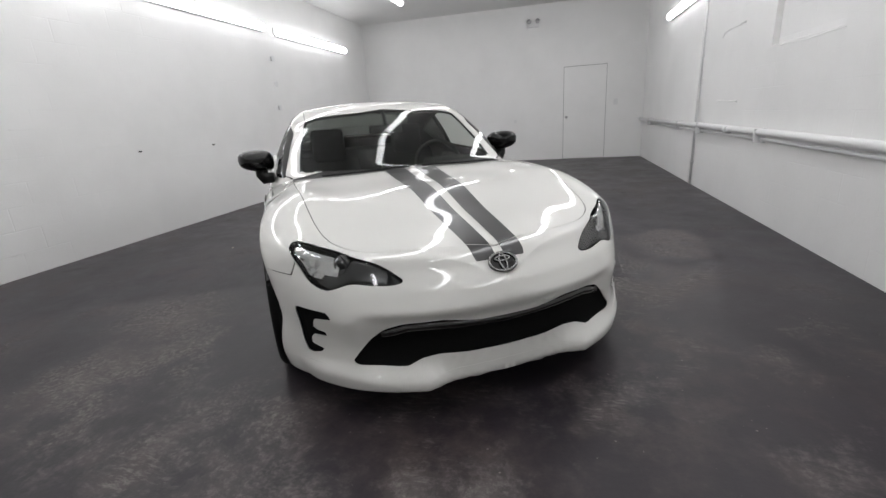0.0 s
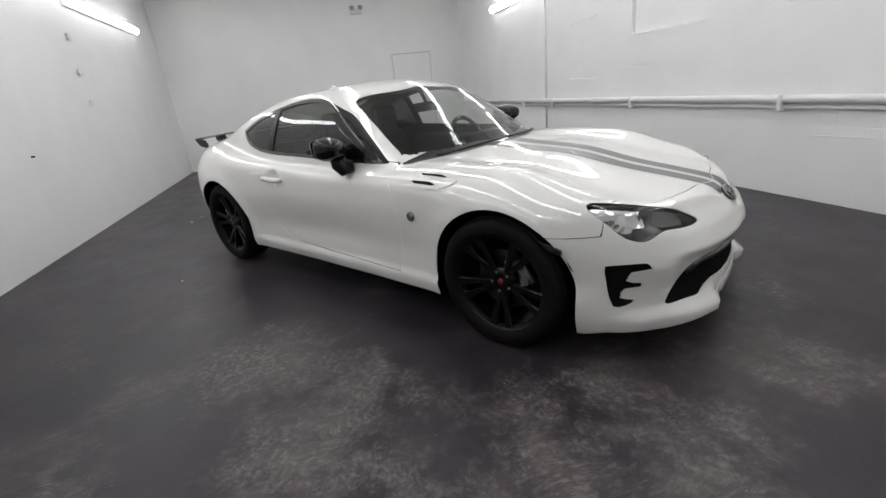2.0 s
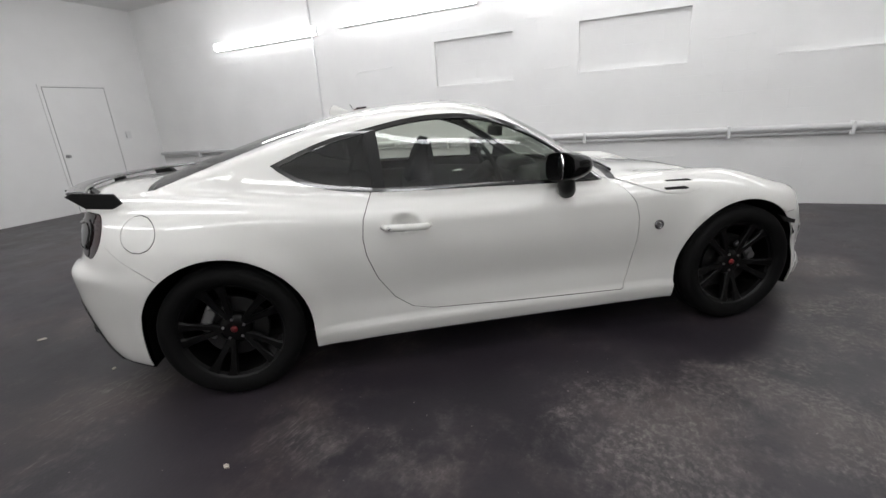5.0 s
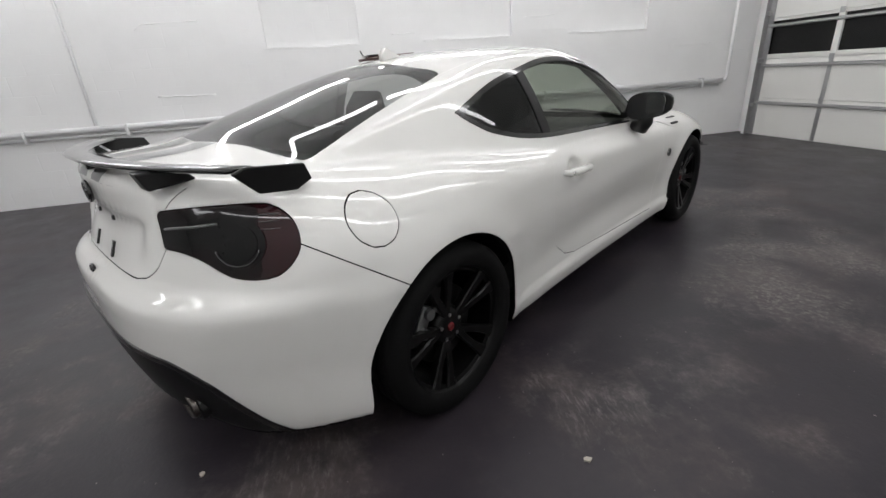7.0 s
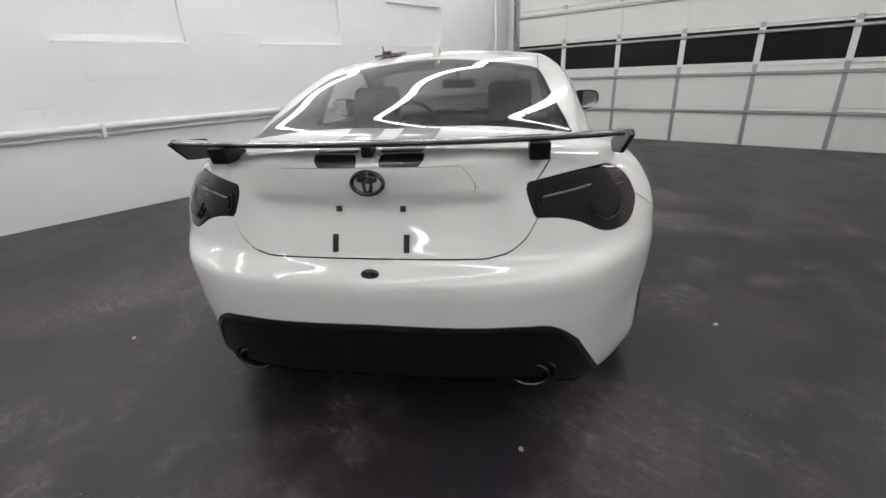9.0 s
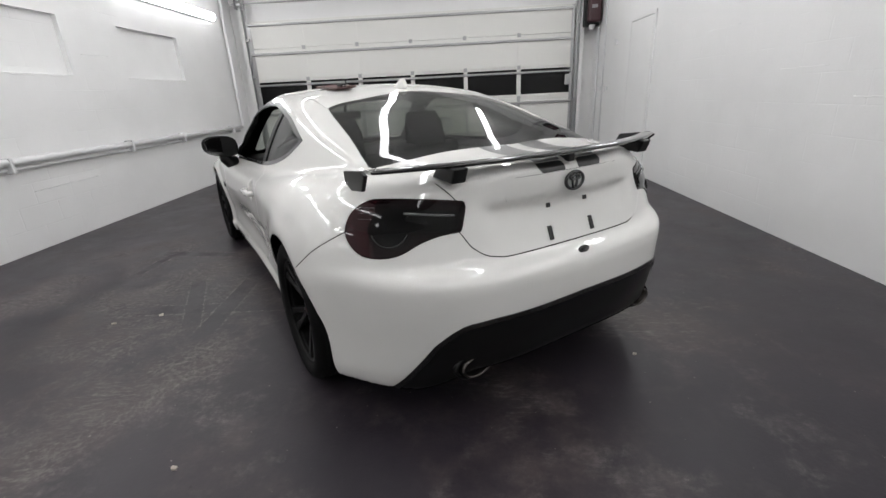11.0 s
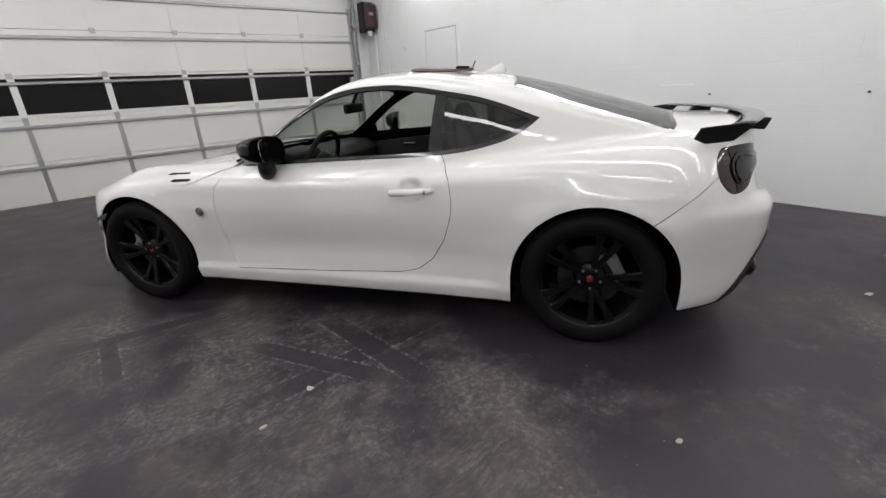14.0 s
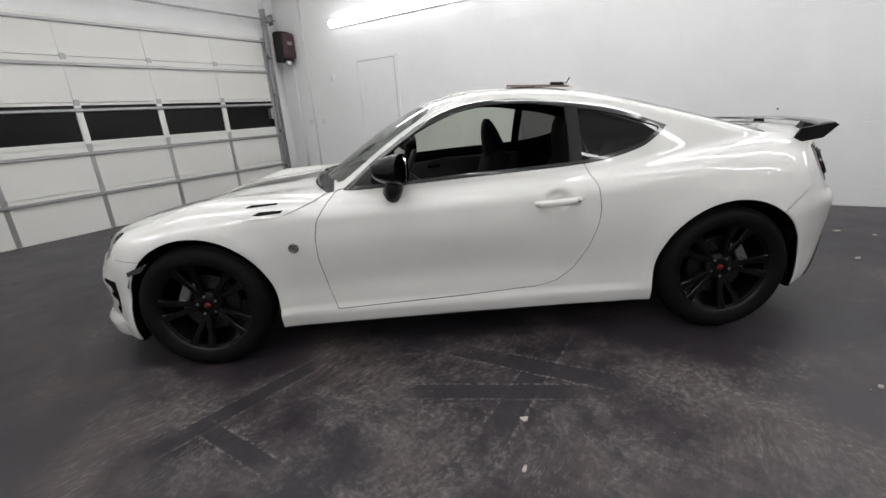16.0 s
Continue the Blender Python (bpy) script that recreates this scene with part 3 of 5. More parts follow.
BUMPER_R = np.array([(1.35, 0), (1.35, 0.47), (1.512, 0.594), (1.754, 0.772), (1.80, 0.80), (2.3, 0.80), (2.3, 0)])
BOOT_REAR = np.array([(-0.3, 0.660), (0.32, 0.660), (0.385, 0.672), (0.43, 0.705), (0.465, 0.765), (0.455, 0.86), (0.53, 0.96), (-0.3, 1.1)])
BOOT_TOP = np.array([(-0.3, 1.665), (0.50, 1.63), (0.575, 1.60), (0.60, 1.72), (0.595, 1.85), (0.55, 1.96), (0.50, 2.2), (-0.3, 2.2)])
DIFFUSER = np.array([(-0.3, 0.487), (0.40, 0.478), (0.50, 0.468), (0.545, 0.44), (0.59, 0.39), (0.65, 0.27), (0.70, 0.17), (0.71, 0), (-0.3, 0)])
ROOFLINE = np.array([(-0.3, -0.5), (0.56, -0.5), (0.545, -0.1), (0.525, 0.3), (0.51, 0.7), (0.50, 1.0), (-0.3, 1.0)])
J = 0.0038   # width of the joints between panels


def field(s, view, poly, keep):
    """Distance to an outline in one view, far outside wherever keep is false."""
    return np.where(keep, inpoly(view(s[0]), poly), -0.2)


def arch_field(s):
    V = s[0]
    d = np.full(len(V), -1.0)
    for wy in (-1.285, 1.292):
        d = np.maximum(d, ARCH_R - np.hypot(V[:, 1] - wy, np.maximum(V[:, 2] - ARCH_Z, 0)))
    return np.where(np.abs(V[:, 0]) > 0.3, d, -0.2)


def cut_panels(left):
    """One half of the skin as a dictionary of panels."""
    out = {}
    s = clip(HULL, -arch_field(HULL))
    under = -0.55 - s[1][:, 2]
    out["under"], s = clip(s, under), clip(s, -under)
    d = field(s, side, DLO, (s[0][:, 0] > 0.4) & (s[0][:, 2] > 0.78))
    dlo, s = split(s, d)
    dd = inpoly(side(dlo[0]), DLO)
    out["trim"], glass = clip(dlo, 0.018 - dd), clip(dlo, dd - 0.018)
    lean = glass[0][:, 1] - 0.565 - 0.05 * (glass[0][:, 2] - 0.95)
    out["pillar"] = clip(glass, 0.028 - np.abs(lean))
    out["quarter_glass"] = clip(glass, lean - 0.028)
    fore = clip(glass, -lean - 0.028)
    sail = -0.415 - fore[0][:, 1]
    out["sail"], out["door_glass"] = clip(fore, sail), clip(fore, -sail)
    d = field(s, front, SHIELD, (s[0][:, 1] < 0.1) & (s[0][:, 2] > 0.845) & (s[0][:, 1] > -0.95))
    out["shield"], s = split(s, d)
    d = field(s, plan, REAR, s[0][:, 2] > 0.93)
    out["rear_glass"], s = split(s, d)
    d = field(s, nosewise, LAMP, s[0][:, 1] < -1.4)
    out["lamp"], s = split(s, d, J)
    d = field(s, nosewise, FOG, (s[0][:, 1] < -1.5) & (s[0][:, 2] < 0.5))
    out["fog"], s = split(s, d)
    d = field(s, front, GRILLE, s[0][:, 1] < -1.75)
    out["grille"], s = split(s, d)
    d = field(s, tailwise, TAIL_L, s[0][:, 1] > 1.6)
    out["tail"], s = split(s, d, J)
    d = field(s, plan, HOOD, (s[0][:, 2] > 0.56) & (s[1][:, 2] > 0.1))
    out["hood"], s = split(s, d, J)
    d = field(s, side, DOOR, s[0][:, 0] > 0.4)
    out["door"], s = split(s, d, J)
    d = field(s, side, BUMPER_F, s[0][:, 1] < -1.2)
    out["bumper_f"], s = split(s, d, J)
    d = np.maximum(field(s, front, BOOT_REAR, s[0][:, 1] > 1.88), field(s, plan, BOOT_TOP, s[0][:, 2] > 0.925))
    out["boot"], s = split(s, d, J)
    V = out["boot"][0]
    d = np.where(V[:, 1] > 1.9, np.minimum(np.minimum(0.305 - np.abs(V[:, 0]) - 0.8 * np.maximum(V[:, 2] - 0.85, 0), V[:, 2] - 0.838), 0.914 - V[:, 2]), -0.2)
    out["garnish"], out["boot"] = split(out["boot"], d, 0.0012)
    d = field(s, side, BUMPER_R, s[0][:, 1] > 1.3)
    rear, s = split(s, d, J)
    d = field(rear, front, DIFFUSER, rear[0][:, 1] > 1.72)
    out["diffuser"], out["bumper_r"] = split(rear, d)
    if not left:
        d = 0.072 - np.hypot(s[0][:, 1] - 1.568, s[0][:, 2] - 0.797)
        d = np.where(s[0][:, 0] > 0.5, d, -0.2)
        out["fuel"], s = split(s, d, J)
    d = field(s, plan, ROOFLINE, s[0][:, 2] > 1.05)
    out["roof"], s = split(s, d, J)
    V = s[0]
    d = np.where(V[:, 2] > 0.7, -0.61 - V[:, 1] - 0.9 * np.maximum(V[:, 2] - 0.815, 0), -0.66 - V[:, 1])
    wing, s = split(s, d, 0.0)
    cowl = np.where((wing[0][:, 1] > -0.9), 0.69 - wing[0][:, 0], -0.2)
    out["cowl"], out["fender"] = split(wing, np.where(wing[0][:, 2] > 0.74, cowl, -0.2))
    out["side"] = s
    return out


PL, PR = cut_panels(True), cut_panels(False)
PR = {k: flip_half(v) for k, v in PR.items()}


def pair(key):
    a, b = PL[key], PR[key]
    return np.concatenate([a[0], b[0]]), np.concatenate([a[1], b[1]]), np.concatenate([a[2], b[2] + len(a[0])])


sheet("bonnet", pair("hood"), PAINT, car, "", 0.004)
sheet("roof_panel", pair("roof"), PAINT, car, "", 0.004)
boot = sheet("boot_lid", pair("boot"), PAINT, car, "", 0.004)
sheet("boot_garnish", pair("garnish"), PAINT, boot, "white panel over the number plate", 0.006)
bumper_f = sheet("front_bumper", pair("bumper_f"), PAINT, car, "", 0.006)
bumper_r = sheet("rear_bumper", pair("bumper_r"), PAINT, car, "", 0.006)
sheet("diffuser", pair("diffuser"), BLACK, bumper_r, "black textured lower valance", 0.006)
sheet("underbody", pair("under"), LINER, car)
sheet("cowl", pair("cowl"), BLACK, car, "black scuttle panel")
sheet("windscreen", pair("shield"), GLASS, car, "clear laminated windscreen")
sheet("rear_window", pair("rear_glass"), TINT, car, "tinted heated rear window")
doors = []
for P, k in ((PL, 1), (PR, -1)):
    sheet("front_wing", P["fender"], PAINT, car, "", 0.004)
    q = side(P["fender"][0])
    panel = inpoly(q, rounded([(-1.075, 0.770), (-1.045, 0.792), (-0.95, 0.806), (-0.66, 0.822), (-0.655, 0.806), (-0.80, 0.752), (-0.90, 0.732), (-1.02, 0.742)], 4))
    sheet("vent_panel", moved(clip(P["fender"], panel), 0.006), PAINT, car, "white raised vent panel", 0.008)
    sheet("body_side", P["side"], PAINT, car, "", 0.004)
    d = sheet("door", P["door"], PAINT, car, "", 0.006)
    doors.append(d)
    sheet("window_trim", moved(P["trim"], 0.002), GLOSS, d, "gloss black window surround", 0.014)
    sheet("pillar_cover", moved(P["pillar"], 0.001), BLACK, car, "black pillar cover", 0.02)
    sheet("sail_panel", moved(P["sail"], 0.0), BLACK, d, "black mirror base panel", 0.012)
    sheet("quarter_window", moved(P["quarter_glass"], -0.004), DARK_TINT, car, "dark tinted quarter glass")
    if k < 0:
        sheet("door_window", moved(P["door_glass"], -0.006), DOOR_TINT, d, "raised tinted side window")
        sheet("fuel_flap", P["fuel"], PAINT, car, "round fuel flap", 0.004)

# dark inner shell behind the joints and round the cabin
s = moved(HULL, -0.011)
d = np.maximum.reduce([arch_field(HULL) + 0.0, field(HULL, side, DLO, (HV[:, 0] > 0.4) & (HV[:, 2] > 0.78)) - 0.018,
                       field(HULL, front, SHIELD, (HV[:, 1] < 0.1) & (HV[:, 2] > 0.845) & (HV[:, 1] > -0.95)) - 0.01,
                       field(HULL, plan, REAR, HV[:, 2] > 0.93) - 0.01, field(HULL, nosewise, LAMP, HV[:, 1] < -1.4), field(HULL, tailwise, TAIL_L, HV[:, 1] > 1.6)])
sheet("inner_shell", both(clip(s, -d)), LINER, car)

def skin_x(y, z):
    lo, hi = 0.2, 1.1
    for _ in range(40):
        m = (lo + hi) / 2
        lo, hi = (m, hi) if inside(np.array([m]), np.array([y]), np.array([z]))[0] > 0 else (lo, m)
    return lo


def skin_z(x, y):
    lo, hi = 0.4, 1.5
    for _ in range(40):
        m = (lo + hi) / 2
        lo, hi = (m, hi) if inside(np.array([abs(x)]), np.array([y]), np.array([m]))[0] > 0 else (lo, m)
    return lo


def skin_y(x, z, sign):
    lo, hi = 1.0, 2.3
    for _ in range(40):
        m = (lo + hi) / 2
        lo, hi = (m, hi) if inside(np.array([abs(x)]), np.array([sign * m]), np.array([z]))[0] > 0 else (lo, m)
    return sign * lo


def skin_tail(u, z, off, k):
    """The point of the tail's skin at u metres along the corner, lifted off it."""
    c, s = math.cos(u / 0.8), math.sin(u / 0.8)
    lo, hi = 0.2, 1.4
    for _ in range(40):
        m = (lo + hi) / 2
        lo, hi = (m, hi) if inside(np.array([m * c]), np.array([1.2 + m * s]), np.array([z]))[0] > 0 else (lo, m)
    return (k * (lo + off) * c, 1.2 + (lo + off) * s, z)


# bumper inserts
sheet("grille_insert", moved(pair("grille"), -0.06), LINER, bumper_f, "black lower grille insert", 0.004)
bm = bmesh.new()
for z in (0.29, 0.32, 0.35):
    pts = [(x, skin_y(x, z, -1) + 0.085, z) for x in np.linspace(-0.52, 0.52, 15)]
    tube(bm, pts, 0.005, 6)
part("grille_bars", bm, BLACK, bumper_f)
bm = bmesh.new()
pts = [(x, skin_y(x, 0.40, -1) + 0.052, 0.378 + 0.012 * min(1, abs(x) / 0.3) - 0.03 * max(0, abs(x) - 0.38) / 0.1) for x in np.linspace(-0.47, 0.47, 21)]
tube(bm, pts, 0.020, 10)
part("grille_brow", bm, GLOSS, bumper_f, "gloss black bar over the grille", True)
for P, k in ((PL, 1), (PR, -1)):
    sheet("fog_recess", moved(P["fog"], -0.03), BLACK, bumper_f, "black fog lamp recess", 0.004)
    bm = bmesh.new()
    bmesh.ops.create_uvsphere(bm, u_segments=20, v_segments=12, radius=0.022, matrix=pose(k * (skin_x(-1.79, 0.39) - 0.040), -1.775, 0.39))
    part("fog_lamp", bm, GLOSS, bumper_f, "round clear fog lamp", True)

# the front lip: a white add-on blade along the bumper's lower edge
z = HV[:, 2]
s = clip(HULL, np.minimum(-1.66 - HV[:, 1], np.minimum(0.205 + 0.03 * ease((np.abs(HV[:, 0]) - 0.26) / 0.08) - z, z - KEEL(HV[:, 1]) - 0.010)))
n = s[1] * np.array([1, 1, 0.0])
n = n / np.maximum(np.linalg.norm(n, axis=1, keepdims=True), 1e-6)
s = (s[0] + n * 0.007 * ease((-1.62 - s[0][:, 1:2]) / 0.16), s[1], s[2])
lip = sheet("front_lip", both(s), PAINT, bumper_f, "white bolt-on front lip", 0.012)

# headlamps
LAMPBOX = mat("lamp_housing", grey(0.03), 0.25, 0.5)
TRIM = mat("bright_reflector", grey(0.8), 0.12, 1.0)
SILVER = mat("grey_lamp_bezel", grey(0.10), 0.18, 0.7)
cell = node(TRIM, "ShaderNodeTexVoronoi", Scale=26.0)
link(TRIM, coords(TRIM), cell.inputs["Vector"])
bump(TRIM, cell.outputs["Distance"], 0.5, 0.005)
for P, k in ((PL, 1), (PR, -1)):
    hl = sheet("headlamp", moved(P["lamp"], -0.045), LAMPBOX, car, "projector headlamp with dark housing", 0.004)
    sheet("lens", moved(P["lamp"], -0.002), LENS, hl, "clear lens")
    q = nosewise(P["lamp"][0] * np.array([k, 1, 1]))
    zc = 0.592 + 0.10 * (0.60 - q[:, 0])
    edge = inpoly(q, LAMP)
    bowl = np.minimum(np.minimum(0.655 - q[:, 0], q[:, 1] - zc + 0.022), edge - 0.006)
    sheet("reflector", moved(clip(P["lamp"], bowl), -0.022), TRIM, hl, "bright chrome outer reflector", 0.003)
    bowl = np.minimum(np.minimum(np.minimum(q[:, 0] - 0.662, 0.835 - q[:, 0]), q[:, 1] - zc + 0.004), edge - 0.005)
    sheet("reflector", moved(clip(P["lamp"], bowl), -0.026), SILVER, hl, "grey inner reflector", 0.003)
    bowl = np.minimum(np.minimum(q[:, 0] - 0.60, zc - 0.006 - q[:, 1]), edge - 0.012)
    sheet("bezel", moved(clip(P["lamp"], bowl), -0.016), SILVER, hl, "grey lower bezel", 0.003)
    bm = bmesh.new()
    cx = skin_x(-1.83, 0.615) - 0.040
    bmesh.ops.create_uvsphere(bm, u_segments=24, v_segments=14, radius=0.034, matrix=pose(k * cx, -1.800, 0.615))
    part("projector", bm, GLOSS, hl, "round projector lens", True)
    bm = bmesh.new()
    tube(bm, [(k * (cx + 0.020 + 0.020 * math.cos(a)), -1.826 + 0.018 * math.cos(a), 0.615 + 0.034 * math.sin(a)) for a in [2 * math.pi * i / 28 for i in range(28)]], 0.003, 6, True)
    part("projector_ring", bm, SILVER, hl, "grey projector ring", True)

# tail lamps: smoked lens, dark red round the corner, over a stepped black pod; a pale bar stands for its highlight
SMOKED = mat("smoked_red_lens", (0.022, 0.0045, 0.006), 0.05, 0, 0.0, 0.4)
SMOKE1 = mat("smoked_brown_lens", (0.007, 0.0042, 0.0046), 0.04, 0, 0.0, 0.22)
SMOKE2 = mat("smoked_black_lens", grey(0.002), 0.04, 0, 0.0, 0.26)
BARS = mat("grey_lamp_bar", grey(0.085), 0.12, 0, 0.5)
RING = mat("dark_lamp_ring", grey(0.02), 0.2, 0, 0.4)
for P, k in ((PL, 1), (PR, -1)):
    q = tailwise(P["tail"][0] * np.array([k, 1, 1]))
    u, zz = q[:, 0], q[:, 1]
    tl = sheet("tail_lamp", P["tail"], SMOKED, car, "smoked dark red tail lamp", 0.03)
    edge = inpoly(q, TAIL_L)
    sheet("lens_face", moved(clip(P["tail"], np.minimum(edge - 0.004, u - 0.585)), 0.0025), SMOKE1, tl, "smoked brown outer lens", 0.004)
    mid = 0.806 + 0.10 * (0.70 - u)
    arm = np.minimum(0.036 - np.abs(zz - mid), np.minimum(u - 0.62, 0.828 - u))
    bulb = 0.062 - np.hypot(u - 0.632, zz - 0.780)
    pod = np.minimum(np.maximum(arm, bulb), edge - 0.010)
    sheet("lamp_pod", moved(clip(P["tail"], pod), 0.007), SMOKE2, tl, "glossy black stepped pod", 0.010)
    inner = np.minimum(np.maximum(np.minimum(arm - 0.010, 0.020 - (zz - mid)), bulb - 0.016), edge - 0.02)
    sheet("lamp_core", moved(clip(P["tail"], inner), 0.011), SMOKE2, tl, "glossy black lamp core", 0.006)
    bm = bmesh.new()
    tube(bm, [skin_tail(0.632 + 0.051 * math.cos(a), 0.780 + 0.051 * math.sin(a), 0.010, k) for a in [math.radians(195 + 150 * i / 16) for i in range(17)]], 0.0022, 6)
    part("lamp_ring", bm, RING, tl, "thin dark grey ring round the lamp core", True)
    # pale bar along the pod's top edge: its highlight put into colour
    bm = bmesh.new()
    tube(bm, [skin_tail(u0, 0.806 + 0.10 * (0.70 - u0) + 0.023, 0.012, k) for u0 in np.linspace(0.672, 0.815, 12)], [0.0035] + [0.0050] * 10 + [0.003], 8)
    part("pod_highlight_bar", bm, BARS, tl, "pale grey bar standing for the highlight along the pod", True)
    for z0 in (0.846, 0.830, 0.812):
        bm = bmesh.new()
        tube(bm, [skin_tail(u0, z0, 0.0015, k) for u0 in np.linspace(0.535, 0.582, 6)], 0.0016, 6)
        part("lens_rib", bm, BARS, tl, "pale moulded rib in the red lens", True)

# stripes
STRIPE = mat("grey_stripe_vinyl", grey(0.07), 0.30, 0.55, 0.6)
STRIPE_B = mat("black_stripe_vinyl", grey(0.01), 0.3, 0.0, 0.5)
for P, k in ((PL, 1), (PR, -1)):
    for key, name, material, lo, hi in (("hood", "bonnet_stripe", STRIPE, -9, 9), ("bumper_f", "nose_stripe", STRIPE, 0.60, 9), ("boot", "deck_stripe", STRIPE, 0.948, 9), ("boot", "boot_stripe", STRIPE_B, 0.915, 0.946)):
        V = P[key][0]
        x = V[:, 0] * k
        d = np.minimum(np.minimum(x - (0.032 if "boot" in key else 0.018 + 0.014 * np.clip((V[:, 1] + 2) / 1.2, 0, 1)), (0.155 if "boot" in key else 0.105 + 0.055 * np.clip((V[:, 1] + 2) / 1.2, 0, 1)) - x), np.minimum(V[:, 2] - lo, hi - V[:, 2]))
        if name == "nose_stripe":
            d = np.minimum(d, V[:, 1] + 2.045)
        s = clip(P[key], d)
        if len(s[2]):
            sheet(name, moved(s, 0.0012), material, car, "dark grey metallic vinyl stripe" if material is STRIPE else "black vinyl stripe")

# badges as plain rings and discs
def ring_badge(m, rx, ry, material, name, parent):
    bm = bmesh.new()
    tube(bm, [m @ Vector((rx * math.cos(a), ry * math.sin(a), 0.004)) for a in [2 * math.pi * i / 36 for i in range(36)]], 0.006, 8, True)
    tube(bm, [m @ Vector((0.55 * rx * math.cos(a), 0.25 * ry * math.sin(a) + 0.35 * ry, 0.005)) for a in [2 * math.pi * i / 24 for i in range(24)]], 0.005, 6, True)
    tube(bm, [m @ Vector((0.25 * rx * math.cos(a), 0.9 * ry * math.sin(a), 0.005)) for a in [2 * math.pi * i / 24 for i in range(24)]], 0.005, 6, True)
    part(name, bm, material, parent, "", True)


ya, yb = skin_y(0, 0.572, -1), skin_y(0, 0.598, -1)
slope = math.atan2(yb - ya, 0.026)
mb = Matrix.Translation((0, (ya + yb) / 2 - 0.004 * math.cos(slope), 0.585 + 0.004 * math.sin(slope))) @ pose(0, 0, 0, 90 - math.degrees(slope), 0, 0)
ring_badge(mb, 0.055, 0.038, DARK_CHROME, "front_badge", bumper_f)
bm = bmesh.new()
lathe(bm, [(0.0, 0.003), (0.056, 0.002), (0.06, -0.006)], 36, mb @ Matrix.Diagonal((0.97, 0.70, 1, 1)))
part("badge_plate", bm, GLOSS, bumper_f, "black badge backing")
ring_badge(Matrix.Translation((0, skin_y(0, 0.875, 1) + 0.008, 0.875)) @ pose(0, 0, 0, 90, 0, 180), 0.044, 0.031, GLOSS, "rear_badge", boot)
ring_badge(Matrix.Translation((0.0, skin_y(0.02, 0.63, 1) - 0.002, 0.63)) @ pose(0, 0, 0, 80, 0, 180), 0.021, 0.009, GLOSS, "small_badge", bumper_r)
for k in (1, -1):
    ring_badge(Matrix.Translation((k * skin_x(-0.80, 0.588), -0.80, 0.588)) @ pose(0, 0, 0, 0, k * 90, 0), 0.019, 0.019, DARK_CHROME, "wing_badge", car)
# plate fixings in the boot lid
for x, zc, h in ((0.112, 0.700, 0.026), (-0.098, 0.700, 0.026), (0.10, 0.795, 0.008), (-0.088, 0.795, 0.008)):
    bm = bmesh.new()
    low, high = (skin_y(x, z, 1) - 0.020 * float(ease(np.array((z - 0.665) / 0.12))) for z in (zc - h, zc + h))
    box(bm, (-0.008, -0.012, -h), (0.008, 0.007, h), 0.001)
    bm.transform(Matrix.Translation((x, (low + high) / 2, zc)) @ Matrix.Rotation(math.atan2(low - high, 2 * h), 4, "X"))
    part("plate_slot", bm, GLOSS, boot, "black number plate fixing")

# door handles, fender vents, side repeater
for k, d in ((1, doors[0]), (-1, doors[1])):
    bm = bmesh.new()
    x0 = skin_x(0.46, 0.72)
    tube(bm, [(k * (x0 - 0.004), 0.352, 0.712), (k * (x0 + 0.022), 0.368, 0.714), (k * (x0 + 0.026), 0.46, 0.717), (k * (x0 + 0.023), 0.548, 0.722), (k * (x0 - 0.004), 0.567, 0.724)], [0.012, 0.016, 0.017, 0.016, 0.012], 12)
    part("door_handle", bm, PAINT, d, "", True)
    bm = bmesh.new()
    lathe(bm, [(0.0, 0.004), (0.008, 0.003), (0.009, 0.0)], 16, Matrix.Translation((k * (x0 + 0.037), 0.540, 0.722)) @ pose(0, 0, 0, 0, k * 90, 0))
    part("door_lock", bm, CHROME, d)
    for y0, y1, zc in ((-1.01, -0.855, 0.783), (-0.965, -0.825, 0.755)):
        bm = bmesh.new()
        a, b = skin_x(y0, zc), skin_x(y1, zc)
        prism(bm, [(0, 0), (0.03, 0.012), (y1 - y0, 0.014), (y1 - y0 - 0.02, -0.008), (0.03, -0.008)], 0.006, Matrix(((0, 0, k, k * (min(a, b) + 0.007)), (1, 0, 0, y0), (0, 1, 0, zc), (0, 0, 0, 1))))
        bmesh.ops.recalc_face_normals(bm, faces=bm.faces)
        part("wing_vent", bm, BLACK, car, "small black wing vent slot")
    # black side reflector ahead of the front wheel
    bm = bmesh.new()
    pts = [(-1.495, 0.565), (-1.60, 0.528), (-1.60, 0.508), (-1.535, 0.522)]
    prism(bm, [(p[0], p[1]) for p in pts], 0.012, Matrix(((0, 0, k, k * (skin_x(-1.55, 0.54) - 0.006)), (1, 0, 0, 0), (0, 1, 0, 0), (0, 0, 0, 1))))
    bmesh.ops.recalc_face_normals(bm, faces=bm.faces)
    part("side_marker", bm, GLOSS, car, "dark side marker lamp")

